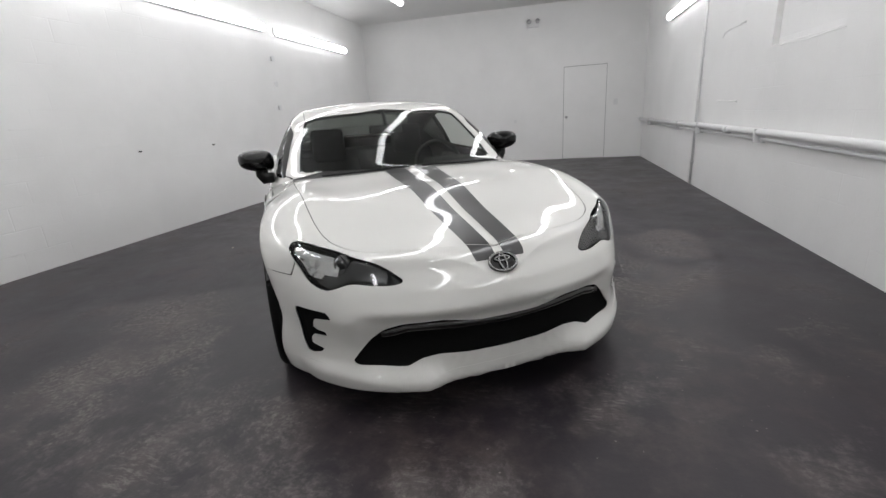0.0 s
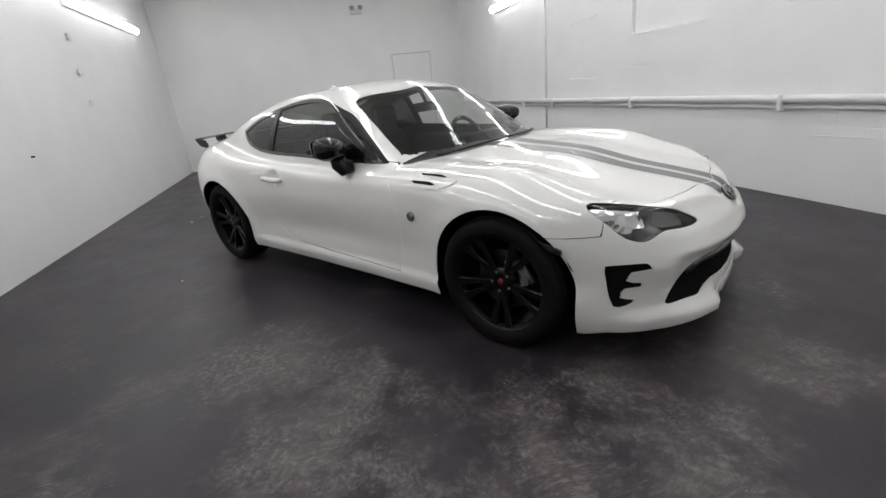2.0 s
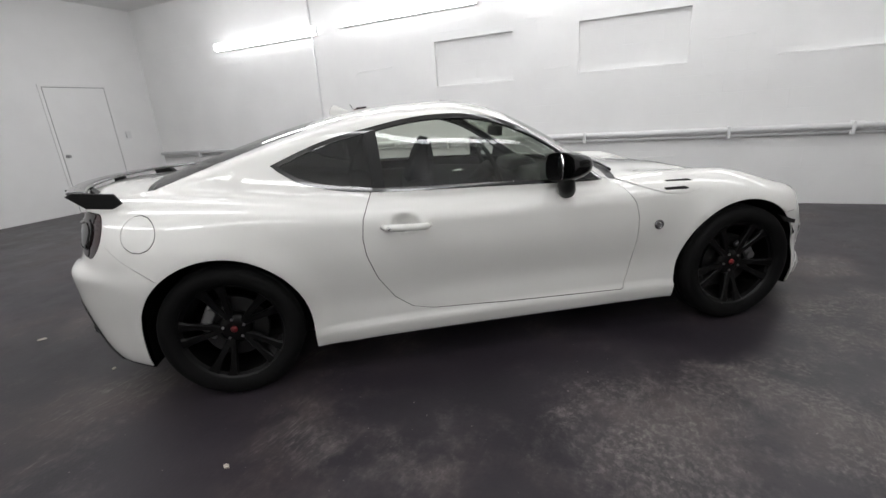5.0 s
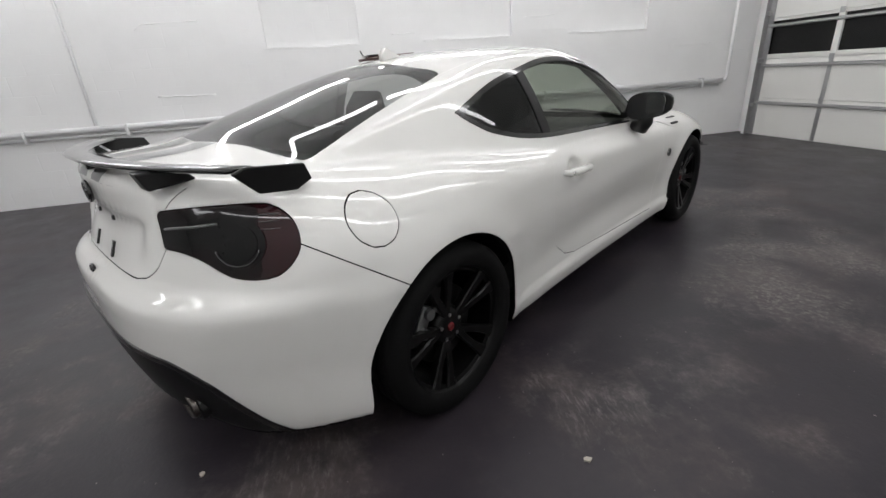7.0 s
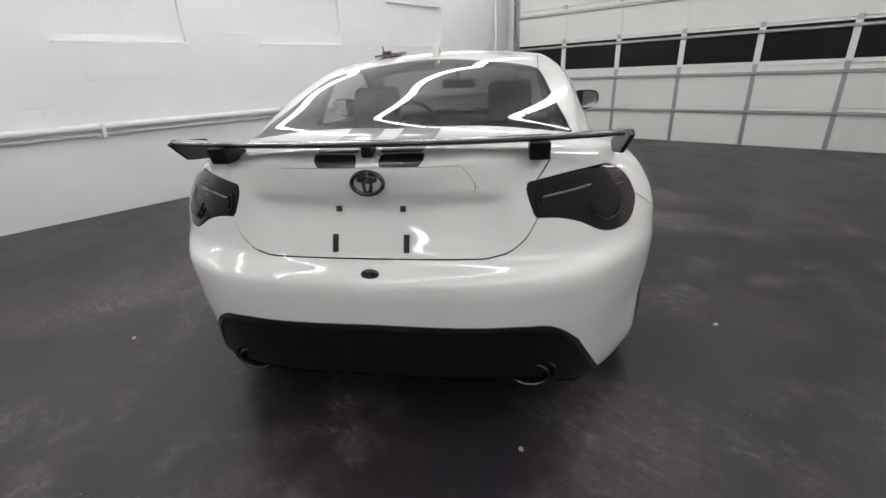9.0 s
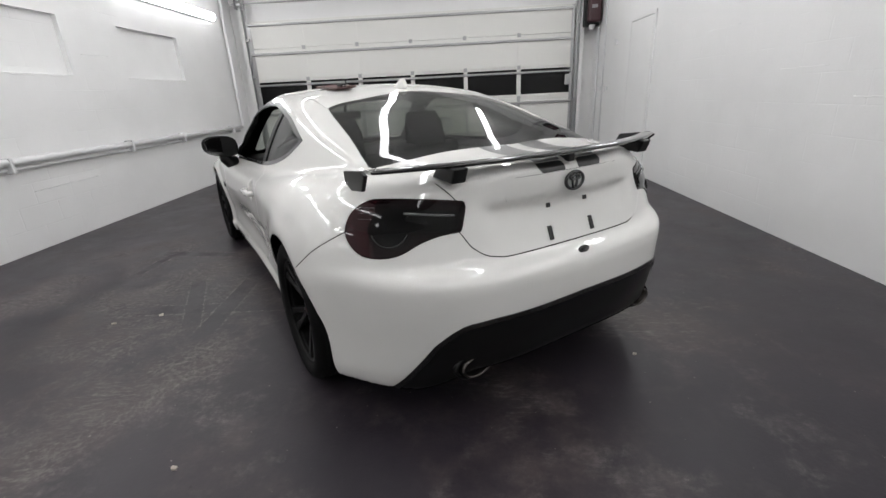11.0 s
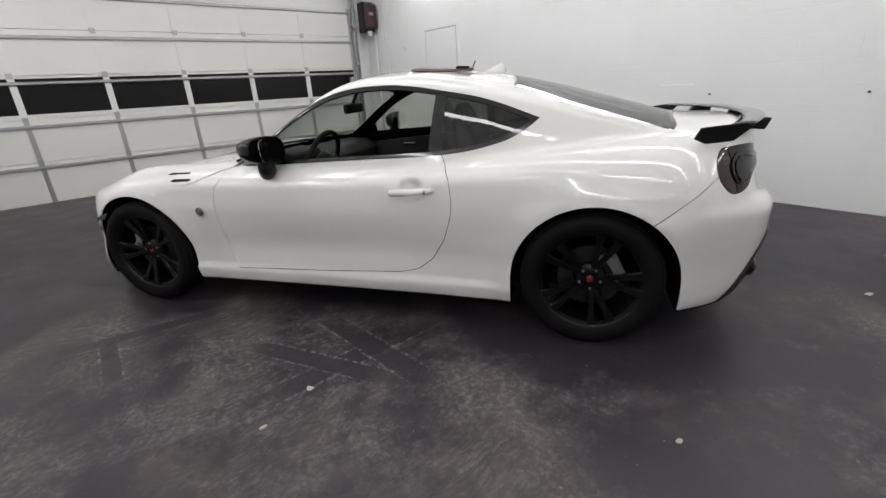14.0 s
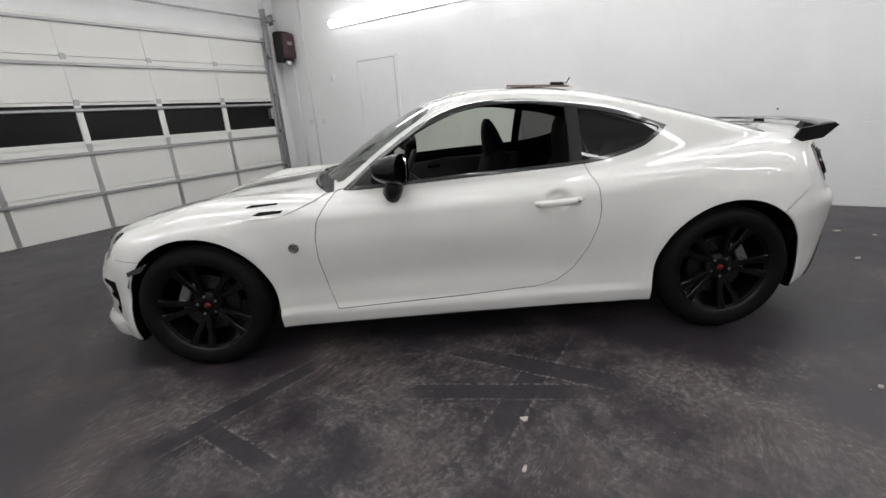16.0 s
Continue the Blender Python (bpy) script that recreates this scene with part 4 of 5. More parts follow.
# mirrors
for k, d in ((1, doors[0]), (-1, doors[1])):
    bm = bmesh.new()
    r = bmesh.ops.create_icosphere(bm, subdivisions=4, radius=1.0)
    for v in bm.verts:
        c = [math.copysign(abs(a) ** 0.72, a) for a in v.co]
        x, y, zz = c
        y = min(y, 0.30)
        sx = 1.0 - 0.30 * max(0, -y)
        sz = (1 - 0.12 * x) * (1 - 0.25 * max(0, -y))
        v.co = (k * (0.893 + 0.108 * x * sx), -0.285 + 0.10 * y - 0.025 * x, 0.922 + 0.068 * zz * sz + 0.010 * x)
    bmesh.ops.recalc_face_normals(bm, faces=bm.faces)
    mir = part("mirror", bm, SHELL, d, "gloss black door mirror", True)
    bm = bmesh.new()
    prism(bm, rounded([(-0.070, -0.040), (-0.072, 0.043), (0.06, 0.048), (0.073, 0.0), (0.05, -0.042)], 4), 0.003, Matrix.Translation((k * 0.893, -0.2535, 0.922)) @ pose(0, 0, 0, 90, 0, 180 + 13 * k) @ Matrix.Diagonal((-k * 1.22, 1.1, 1, 1)))
    bmesh.ops.recalc_face_normals(bm, faces=bm.faces)
    part("mirror_glass", bm, CHROME, mir, "mirror glass")
    bm = bmesh.new()
    tube(bm, [(k * 0.875, -0.295, 0.872), (k * 0.868, -0.30, 0.835), (k * 0.855, -0.31, 0.808), (k * 0.80, -0.33, 0.812)], [0.036, 0.042, 0.040, 0.032], 16)
    part("mirror_arm", bm, BLACK, mir, "", True)

# rear wing
def wing_y(x):
    return 2.055 - 0.20 * (abs(x) / 0.72) ** 2.2


bm = bmesh.new()
rows = []
for x in np.linspace(-0.695, 0.695, 41):
    y = wing_y(x)
    zz = 0.968 + 0.010 * (1 - (x / 0.72) ** 2)
    prof = [(-0.095, -0.004), (-0.06, 0.006), (-0.01, 0.008), (0.0, 0.004), (-0.01, -0.006), (-0.06, -0.008)]
    rows.append([bm.verts.new((x, y + a, zz + b)) for a, b in prof])
for a, b in zip(rows, rows[1:]):
    for i in range(6):
        bm.faces.new((a[i], a[(i + 1) % 6], b[(i + 1) % 6], b[i]))
bm.faces.new(rows[0])
bm.faces.new(rows[-1][::-1])
bmesh.ops.recalc_face_normals(bm, faces=bm.faces)
wing = part("rear_wing", bm, GLOSS, boot, "gloss black low rear wing", True)
for k in (1, -1):
    bm = bmesh.new()
    # end plate: a raked plate that wraps forward along the flank
    ol = [(1.655, 0.940), (1.70, 0.918), (1.80, 0.930), (1.862, 0.990), (1.83, 1.002), (1.675, 0.985)]
    prism(bm, ol, 0.014, Matrix(((0, 0.18 * k, k, k * 0.532), (1, 0, 0, 0), (0, 1, 0, -0.026), (0, 0, 0, 1))), 0.004)
    bmesh.ops.recalc_face_normals(bm, faces=bm.faces)
    part("end_plate", bm, BLACK, wing, "black wing end plate")
    bm = bmesh.new()
    x0 = 0.46
    prism(bm, [(1.86, 0.93), (1.98, 0.92), (2.0, 0.970), (1.90, 0.970)], 0.055, Matrix(((0, 0, 1, k * x0 - 0.027), (1, 0, 0, 0), (0, 1, 0, 0), (0, 0, 0, 1))), 0.006)
    bmesh.ops.recalc_face_normals(bm, faces=bm.faces)
    part("wing_stand", bm, BLACK, wing, "black wing stand")
bm = boxm((-0.014, 1.965, 0.94), (0.014, 2.02, 0.972), 0.004)
part("wing_stand", bm, BLACK, wing)

# shark-fin aerial
bm = bmesh.new()
zr = skin_z(0, 0.72)
prism(bm, [(0.63, -0.008), (0.79, -0.012), (0.785, 0.022), (0.765, 0.048), (0.745, 0.046), (0.70, 0.02)], 0.03, Matrix(((0, 0, 1, -0.015), (1, 0, 0, 0), (0, 1, 0, zr), (0, 0, 0, 1))), 0.008)
bmesh.ops.recalc_face_normals(bm, faces=bm.faces)
part("aerial_fin", bm, PAINT, car, "white shark-fin aerial", True)

# wipers
for x0, x1 in ((0.08, 0.62), (-0.52, 0.0)):
    bm = bmesh.new()
    pts = []
    for i in range(9):
        x = x0 + (x1 - x0) * i / 8
        y = -0.80 + 0.30 * x * x
        pts.append((x, y, skin_z(x, y) + 0.012))
    tube(bm, pts, 0.007, 6)
    part("wiper", bm, BLACK, car, "black wiper arm and blade", True)

BURNT = mat("burnt_steel", (0.11, 0.10, 0.092), 0.28, 1.0)
# exhaust tips in their surrounds, a rolled lip round the valance and blades under it
for k in (1, -1):
    tip = Matrix.Translation((k * 0.452, skin_y(0.452, 0.34, 1) - 0.038, 0.282)) @ pose(0, 0, 0, -90, 0, 0)
    bm = bmesh.new()
    lathe(bm, [(0.058, -0.09), (0.058, 0.008), (0.053, 0.014), (0.049, 0.006), (0.049, -0.09)], 40, tip @ Matrix.Diagonal((1.42, 0.92, 1, 1)))
    part("exhaust_surround", bm, BLACK, bumper_r, "black oval exhaust surround", True)
    bm = bmesh.new()
    lathe(bm, [(0.041, -0.10), (0.043, 0.022), (0.0405, 0.029), (0.0365, 0.022), (0.035, -0.10)], 40, tip @ Matrix.Diagonal((1.42, 0.95, 1, 1)))
    pipe = part("exhaust_tip", bm, BURNT, car, "burnt steel exhaust tip", True)
    # a dark disc closes the bore, standing in for the shade deep inside
    bm = bmesh.new()
    lathe(bm, [(0.0, -0.07), (0.0362, -0.07)], 40, tip @ Matrix.Diagonal((1.42, 0.95, 1, 1)))
    part("bore_disc", bm, LINER, pipe, "dark disc standing for the shade inside the exhaust")
for P, k in ((PL, 1), (PR, -1)):
    V = P["diffuser"][0]
    near = inpoly(front(V * np.array([k, 1, 1])), DIFFUSER)
    sheet("valance_lip", moved(clip(P["diffuser"], np.minimum(0.016 - near, V[:, 1] - 1.80)), 0.006), GLOSS, bumper_r, "gloss black rolled lip of the valance", 0.008)
for x, w in ((-0.30, 0.06), (-0.125, 0.075), (0.09, 0.085), (0.30, 0.05)):
    bm = bmesh.new()
    prism(bm, [(1.92, 0.232), (2.03, 0.243), (2.045, 0.252), (2.03, 0.262), (1.92, 0.252)], 2 * w, Matrix(((0, 0, 1, x - w), (1, 0, 0, 0), (0, 1, 0, 0), (0, 0, 0, 1))), 0.003)
    bmesh.ops.recalc_face_normals(bm, faces=bm.faces)
    part("valance_fin", bm, GLOSS, bumper_r, "gloss black valance blade")

# ---- wheels: axis along local x, outer face to +x ----
def spoke(bm, ang, secs):
    """secs: radius, half width, outer face, thickness, sideways shift."""
    rings = []
    c, s = math.cos(ang), math.sin(ang)
    for r, w, f, t, sh in secs:
        ring = []
        for a, x in ((-w, f - 0.006), (-w * 0.72, f), (w * 0.72, f), (w, f - 0.006), (w * 0.8, f - t), (-w * 0.8, f - t)):
            a += sh
            ring.append(bm.verts.new((x, r * c - a * s, r * s + a * c)))
        rings.append(ring)
    for p, q in zip(rings, rings[1:]):
        for i in range(6):
            bm.faces.new((p[i], p[(i + 1) % 6], q[(i + 1) % 6], q[i]))
    bm.faces.new(rings[0][::-1])
    bm.faces.new(rings[-1])


AXLE = pose(0, 0, 0, 0, 90, 0)
bm = bmesh.new()
lathe(bm, [(0.222, 0.085), (0.229, 0.092), (0.232, 0.086), (0.226, 0.076), (0.212, 0.070), (0.206, 0.0), (0.200, -0.09), (0.222, -0.10), (0.228, -0.10), (0.228, 0.07)], 64, AXLE)
bmesh.ops.recalc_face_normals(bm, faces=bm.faces)
wheel = part("wheel", bm, RIM, car, "gloss black five-twin-spoke alloy wheel")
bm = bmesh.new()
lathe(bm, [(0.0, 0.05), (0.03, 0.056), (0.060, 0.052), (0.075, 0.035), (0.075, 0.0), (0.0, 0.0)], 40, AXLE)
part("hub", bm, RIM, wheel, "", True)
for i in range(5):
    for da, sh in ((-0.19, 0.010), (0.19, -0.010)):
        bm = bmesh.new()
        spoke(bm, math.radians(102 + 72 * i) + da, [(0.045, 0.016, 0.052, 0.03, sh), (0.09, 0.015, 0.060, 0.032, sh * 0.4), (0.15, 0.014, 0.070, 0.03, 0), (0.19, 0.018, 0.078, 0.028, 0), (0.224, 0.026, 0.084, 0.02, 0)])
        bmesh.ops.recalc_face_normals(bm, faces=bm.faces)
        part("spoke", bm, RIM, wheel)
bm = bmesh.new()
prof = [(0.226, 0.088), (0.240, 0.102), (0.262, 0.110), (0.285, 0.108), (0.300, 0.098), (0.311, 0.082), (0.315, 0.06)]
for g in (0.055, 0.02, -0.02, -0.055):
    prof += [(0.315, g + 0.006), (0.308, g + 0.004), (0.308, g - 0.004), (0.315, g - 0.006)]
prof += [(0.315, -0.06), (0.311, -0.082), (0.300, -0.098), (0.26, -0.110), (0.226, -0.10)]
lathe(bm, prof, 72, AXLE)
part("tyre", bm, RUBBER, wheel, "black low-profile tyre", True)
bm = bmesh.new()
lathe(bm, [(0.06, 0.015), (0.145, 0.015), (0.147, 0.012), (0.147, -0.012), (0.145, -0.015), (0.06, -0.015)], 48, AXLE, True)
part("brake_disc", bm, mat("dull_disc", grey(0.05), 0.45, 1.0), wheel, "worn steel brake disc", False)
bm = bmesh.new()
lathe(bm, [(0.0, 0.061), (0.013, 0.060), (0.016, 0.057), (0.016, 0.05)], 24, AXLE)
part("centre_cap", bm, RED, wheel, "red centre cap", True)
for i in range(5):
    bm = bmesh.new()
    a = math.radians(90 + 72 * i)
    tube(bm, [(0.03, 0.048 * math.cos(a), 0.048 * math.sin(a)), (0.058, 0.048 * math.cos(a), 0.048 * math.sin(a))], 0.007, 6)
    part("wheel_nut", bm, STEEL, wheel)
wheel.matrix_basis = pose(0.765, -1.285, 0.315, 8, 0, 0)
wheels = [(wheel, 1, -1), (copy_thing(wheel, pose(0.775, 1.285, 0.315, 40, 0, 0)), 1, 1),
          (copy_thing(wheel, pose(-0.765, -1.285, 0.315, 25, 0, 180)), -1, -1), (copy_thing(wheel, pose(-0.775, 1.285, 0.315, 3, 0, 180)), -1, 1)]
CAST = mat("cast_alloy", grey(0.26), 0.42, 0.9)
for w, sx, sy in wheels:
    # the caliper sits ahead of the front hub and behind the rear hub, a little above the axle
    at = w.matrix_basis.inverted() @ Matrix.Translation(w.matrix_basis.translation) @ pose(0, 0, 0, sy * 28, 0, 0)
    bm = bmesh.new()
    for lo, hi in (((0.014, 0.098, -0.060), (0.036, 0.148, 0.060)), ((0.026, 0.060, 0.045), (0.050, 0.105, 0.080)), ((0.026, 0.060, -0.080), (0.050, 0.105, -0.045))):
        lo, hi = (sx * lo[0], sy * lo[1], lo[2]), (sx * hi[0], sy * hi[1], hi[2])
        box(bm, lo, hi, 0.007, at)
    for z in (-0.035, 0.035):
        tube(bm, [at @ Vector((sx * 0.03, sy * 0.118, z)), at @ Vector((sx * 0.052, sy * 0.118, z))], 0.020, 14)
    part("caliper", bm, CAST, w, "grey cast brake caliper", False)
# wheel wells
for wy in (-1.285, 1.285):
    for k in (1, -1):
        bm = bmesh.new()
        ring = [(0.374 * math.cos(a), 0.374 * math.sin(a)) for a in [math.pi * (i / 24) for i in range(25)]]
        ring = [(0.374, -0.12)] + ring + [(-0.374, -0.12)]
        va = [bm.verts.new((k * 0.45, wy + p[0], 0.305 + p[1])) for p in ring]
        vb = [bm.verts.new((k * (0.84 if p[1] > 0.1 else 0.80), wy + p[0], 0.305 + p[1])) for p in ring]
        for i in range(len(ring) - 1):
            bm.faces.new((va[i], va[i + 1], vb[i + 1], vb[i]))
        bm.faces.new(va)
        bmesh.ops.recalc_face_normals(bm, faces=bm.faces)
        part("wheel_arch_liner", bm, LINER, car)

# ---- cabin ----
def seat(x, dy):
    bm = bmesh.new()
    m = Matrix(((0, 0, 1, x - 0.24), (1, 0, 0, dy), (0, 1, 0, 0), (0, 0, 0, 1)))
    prism(bm, [(-0.22, 0.30), (-0.22, 0.43), (-0.17, 0.47), (0.10, 0.43), (0.24, 0.42), (0.26, 0.30)], 0.48, m, 0.03)
    ob = part("seat", bm, FABRIC, car, "black fabric front seat", True)
    bm = bmesh.new()
    prism(bm, [(0.14, 0.40), (0.17, 0.55), (0.25, 0.83), (0.31, 0.88), (0.40, 0.86), (0.36, 0.6), (0.30, 0.36)], 0.48, m, 0.035)
    part("backrest", bm, FABRIC, ob, "", True)
    bm = bmesh.new()
    m2 = Matrix(((0, 0, 1, x - 0.13), (1, 0, 0, dy), (0, 1, 0, 0), (0, 0, 0, 1)))
    prism(bm, [(0.25, 0.82), (0.235, 0.98), (0.25, 1.075), (0.285, 1.085), (0.33, 1.0), (0.40, 0.86)], 0.26, m2, 0.03)
    part("headrest", bm, FABRIC, ob, "", True)


seat(-0.37, 0.02)
seat(0.37, 0.34)
bm = bmesh.new()
m = Matrix(((0, 0, 1, -0.58), (1, 0, 0, 0), (0, 1, 0, 0), (0, 0, 0, 1)))
prism(bm, [(0.72, 0.34), (0.72, 0.46), (1.05, 0.46), (1.22, 0.86), (1.32, 0.86), (1.20, 0.34)], 1.16, m, 0.03)
part("rear_bench", bm, FABRIC, car, "black fabric rear bench", True)
bm = bmesh.new()
m = Matrix(((0, 0, 1, -0.68), (1, 0, 0, 0), (0, 1, 0, 0), (0, 0, 0, 1)))
prism(bm, [(-0.86, 0.45), (-0.84, 0.79), (-0.62, 0.815), (-0.45, 0.80), (-0.38, 0.74), (-0.42, 0.60), (-0.50, 0.45)], 1.36, m, 0.02)
dash = part("dashboard", bm, CABIN, car, "black moulded dashboard", True)
bm = bmesh.new()
m = Matrix(((0, 0, 1, 0.21), (1, 0, 0, 0), (0, 1, 0, 0), (0, 0, 0, 1)))
prism(bm, [(-0.60, 0.80), (-0.52, 0.865), (-0.38, 0.85), (-0.36, 0.78), (-0.45, 0.74)], 0.32, m, 0.02)
part("instrument_hood", bm, CABIN, dash, "", True)
bm = boxm((-0.09, -0.45, 0.25), (0.09, 0.45, 0.50), 0.03)
part("console", bm, CABIN, car)
bm = boxm((-0.74, -0.85, 0.215), (0.74, 1.3, 0.24))
part("cabin_floor", bm, FABRIC, car, "black carpet")
bm = bmesh.new()
box(bm, (-0.60, 1.28, 0.80), (0.60, 1.70, 0.86), 0.02)
part("parcel_shelf", bm, FABRIC, car)
# steering wheel on the left-hand side
mw = Matrix.Translation((0.37, -0.28, 0.785)) @ pose(0, 0, 0, 68, 0, 0)
bm = bmesh.new()
tube(bm, [mw @ Vector((0.178 * math.cos(a), 0.178 * math.sin(a), 0)) for a in [2 * math.pi * i / 40 for i in range(40)]], 0.016, 10, True)
sw = part("steering_wheel", bm, CABIN, car, "black leather three-spoke steering wheel", True)
bm = bmesh.new()
for a in (0, 180, 270):
    t = math.radians(a)
    tube(bm, [mw @ Vector((0, 0, -0.01)), mw @ Vector((0.17 * math.cos(t), 0.17 * math.sin(t), 0))], [0.03, 0.014], 8)
part("spokes", bm, CABIN, sw, "", True)
bm = bmesh.new()
lathe(bm, [(0.0, 0.02), (0.05, 0.016), (0.065, 0.0), (0.06, -0.04), (0.0, -0.2)], 24, mw)
part("hub", bm, CABIN, sw, "", True)
# interior mirror and door pulls
bm = boxm((-0.12, -0.235, 1.035), (0.12, -0.20, 1.095), 0.014)
part("interior_mirror", bm, CABIN, car, "", True)
bm = bmesh.new()
tube(bm, [(0, -0.22, 1.09), (0, -0.20, 1.13), (0, -0.16, 1.19)], 0.012, 8)
part("mirror_stalk", bm, CABIN, car, "", True)
for k, d in ((1, doors[0]), (-1, doors[1])):
    bm = bmesh.new()
    prism(bm, [(-0.60, 0.25), (0.58, 0.28), (0.58, 0.81), (0.0, 0.80), (-0.50, 0.76), (-0.62, 0.6)], 0.05, Matrix(((0, 0, k, k * 0.69), (1, 0, 0, 0), (0, 1, 0, 0), (0, 0, 0, 1))), 0.02)
    bmesh.ops.recalc_face_normals(bm, faces=bm.faces)
    part("door_card", bm, CABIN, d, "black door trim panel", True)
    bm = boxm((k * 0.676, -0.16, 0.735), (k * 0.692, -0.05, 0.755), 0.004)
    part("door_pull", bm, CHROME, d, "silver inner door release")

# ---- things on and about the car ----
zf = skin_z(0.30, 0.49) + 0.002
fm = CAR_AT @ Matrix.Translation((0.30, 0.49, zf)) @ pose(0, 0, 0, -3.2, 4.5, 2)
folder = thing("document_wallet", "dark red-brown document wallet lying on the car roof", "wallet", fm)
WALLET = mat("red_brown_leather", (0.07, 0.018, 0.015), 0.5)
bm = boxm((-0.06, -0.16, 0.0), (0.06, 0.16, 0.004), 0.002)
part("back_cover", bm, WALLET, folder)
bm = boxm((-0.056, -0.155, 0.0042), (0.056, 0.15, 0.0065), 0.001)
part("papers", bm, mat("paper", grey(0.7), 0.8), folder, "white papers")
bm = boxm((-0.06, -0.16, 0.0067), (0.06, 0.16, 0.0105), 0.002)
part("front_cover", bm, WALLET, folder)
keys = thing("key_bunch", "bunch of black car keys on a steel ring", "keys", fm @ Matrix.Translation((0.0, 0.11, 0.0107)))
bm = boxm((-0.02, -0.035, 0.0), (0.02, 0.035, 0.014), 0.005)
part("fob", bm, BLACK, keys, "black remote fob", True)
bm = bmesh.new()
tube(bm, [(0.0 + 0.016 * math.cos(a), 0.048 + 0.016 * math.sin(a), 0.006 + 0.004 * math.sin(a)) for a in [2 * math.pi * i / 20 for i in range(20)]], 0.0015, 6, True)
part("ring", bm, STEEL, keys)
bm = bmesh.new()
tube(bm, [(0.0, 0.05, 0.006), (0.004, 0.06, 0.02), (0.006, 0.068, 0.038)], 0.003, 6)
part("strap", bm, BLACK, keys)

# ---- overhead door in the south wall ----
XD, ZD = 2.84, 2.52
gd = thing("overhead_door", "closed sectional overhead door with cream panels and a dark window row", "garage door", pose(0.02, YG, 0))
ZS = [0.0, 0.52, 1.045, 1.555, 2.075, ZD]
for i in range(5):
    z0, z1 = ZS[i] + 0.003, ZS[i + 1] - 0.003
    if i == 2:
        bm = bmesh.new()
        box(bm, (-XD, -0.045, z0), (XD, 0, z0 + 0.055))
        box(bm, (-XD, -0.045, z1 - 0.03), (XD, 0, z1))
        for j in range(7):
            x = -XD + 2 * XD * j / 6
            lo, hi = max(x - 0.035, -XD), min(x + 0.035, XD)
            box(bm, (lo, -0.044, z0 + 0.055), (hi, -0.001, z1 - 0.03))
        part("window_section", bm, DOORW, gd)
        for j in range(6):
            x0, x1 = -XD + 2 * XD * j / 6 + 0.035, -XD + 2 * XD * (j + 1) / 6 - 0.035
            x0, x1 = max(x0, -XD + 0.036), min(x1, XD - 0.036)
            part("window_pane", boxm((x0 - 0.001, -0.03, z0 + 0.054), (x1 + 0.001, -0.022, z1 - 0.029)), DARKGLASS, gd, "dark night-black window pane")
    else:
        part("panel", boxm((-XD, -0.045, z0), (XD, 0, z1), 0.002), DOORW, gd)
for z in (0.455, 0.955, 1.465, 1.985, 2.455):
    bm = bmesh.new()
    prism(bm, [(0.0, -0.022), (0.012, -0.022), (0.035, -0.010), (0.035, 0.010), (0.012, 0.022), (0.0, 0.022)], 2 * XD - 0.04, Matrix(((0, 0, 1, -XD + 0.02), (1, 0, 0, 0.002), (0, 1, 0, z), (0, 0, 0, 1))))
    bmesh.ops.recalc_face_normals(bm, faces=bm.faces)
    part("strut", bm, GALV, gd, "galvanised steel strut")
for j in range(1, 6):
    x = -XD + 2 * XD * j / 6
    for i in range(5):
        z0, z1 = ZS[i] + 0.01, ZS[i + 1] - 0.01
        w = 0.026 if i != 2 else 0.036
        white = i >= 2
        part("stile", boxm((x - w, 0.001, z0), (x + w, 0.006, z1), 0.001), DOORW if white else GALV, gd)
        if 0 < i:
            part("hinge", boxm((x - 0.03, 0.006, ZS[i] - 0.035), (x + 0.03, 0.014, ZS[i] + 0.03), 0.002), GALV, gd)
for k in (1, -1):
    part("edge_stile", boxm((k * (XD - 0.05), 0.001, 0.01), (k * XD, 0.007, ZD - 0.01)), GALV, gd)
    tr = thing("door_track", "galvanised vertical track beside the overhead door", "door track", pose(k * (XD + 0.035), YG + 0.02, 0), "door tracks")
    bm = bmesh.new()
    box(bm, (-0.028, -0.03, 0), (0.028, -0.026, ZC - 0.35))
    box(bm, (k * 0.024 - 0.002, -0.026, 0), (k * 0.024 + 0.002, 0.05, ZC - 0.35))
    part("channel", bm, GALV, tr)
    for z in (0.4, 1.0, 1.6, 2.2, 2.7):
        part("bracket", boxm((-0.03, -0.02, z), (0.03, 0.03, z + 0.05), 0.002), GALV, tr)
# shaft, drums and spring over the door
sh = thing("torsion_shaft", "dark steel torsion shaft above the overhead door", "shaft", pose(0, YG + 0.10, 2.78))
bm = bmesh.new()
tube(bm, [(-XD - 0.2, 0, 0), (XD + 0.2, 0, 0)], 0.014, 10)
part("rod", bm, GALV, sh)
for k in (1, -1):
    bm = bmesh.new()
    lathe(bm, [(0.015, 0.0), (0.06, 0.0), (0.06, 0.02), (0.05, 0.03), (0.05, 0.09), (0.015, 0.09)], 24, Matrix.Translation((k * (XD + 0.0), 0, 0)) @ pose(0, 0, 0, 0, k * 90, 0))
    part("drum", bm, GALV, sh)
    part("bearing_plate", boxm((k * (XD + 0.11), -0.12, -0.08), (k * (XD + 0.12), 0.06, 0.08)), GALV, sh)
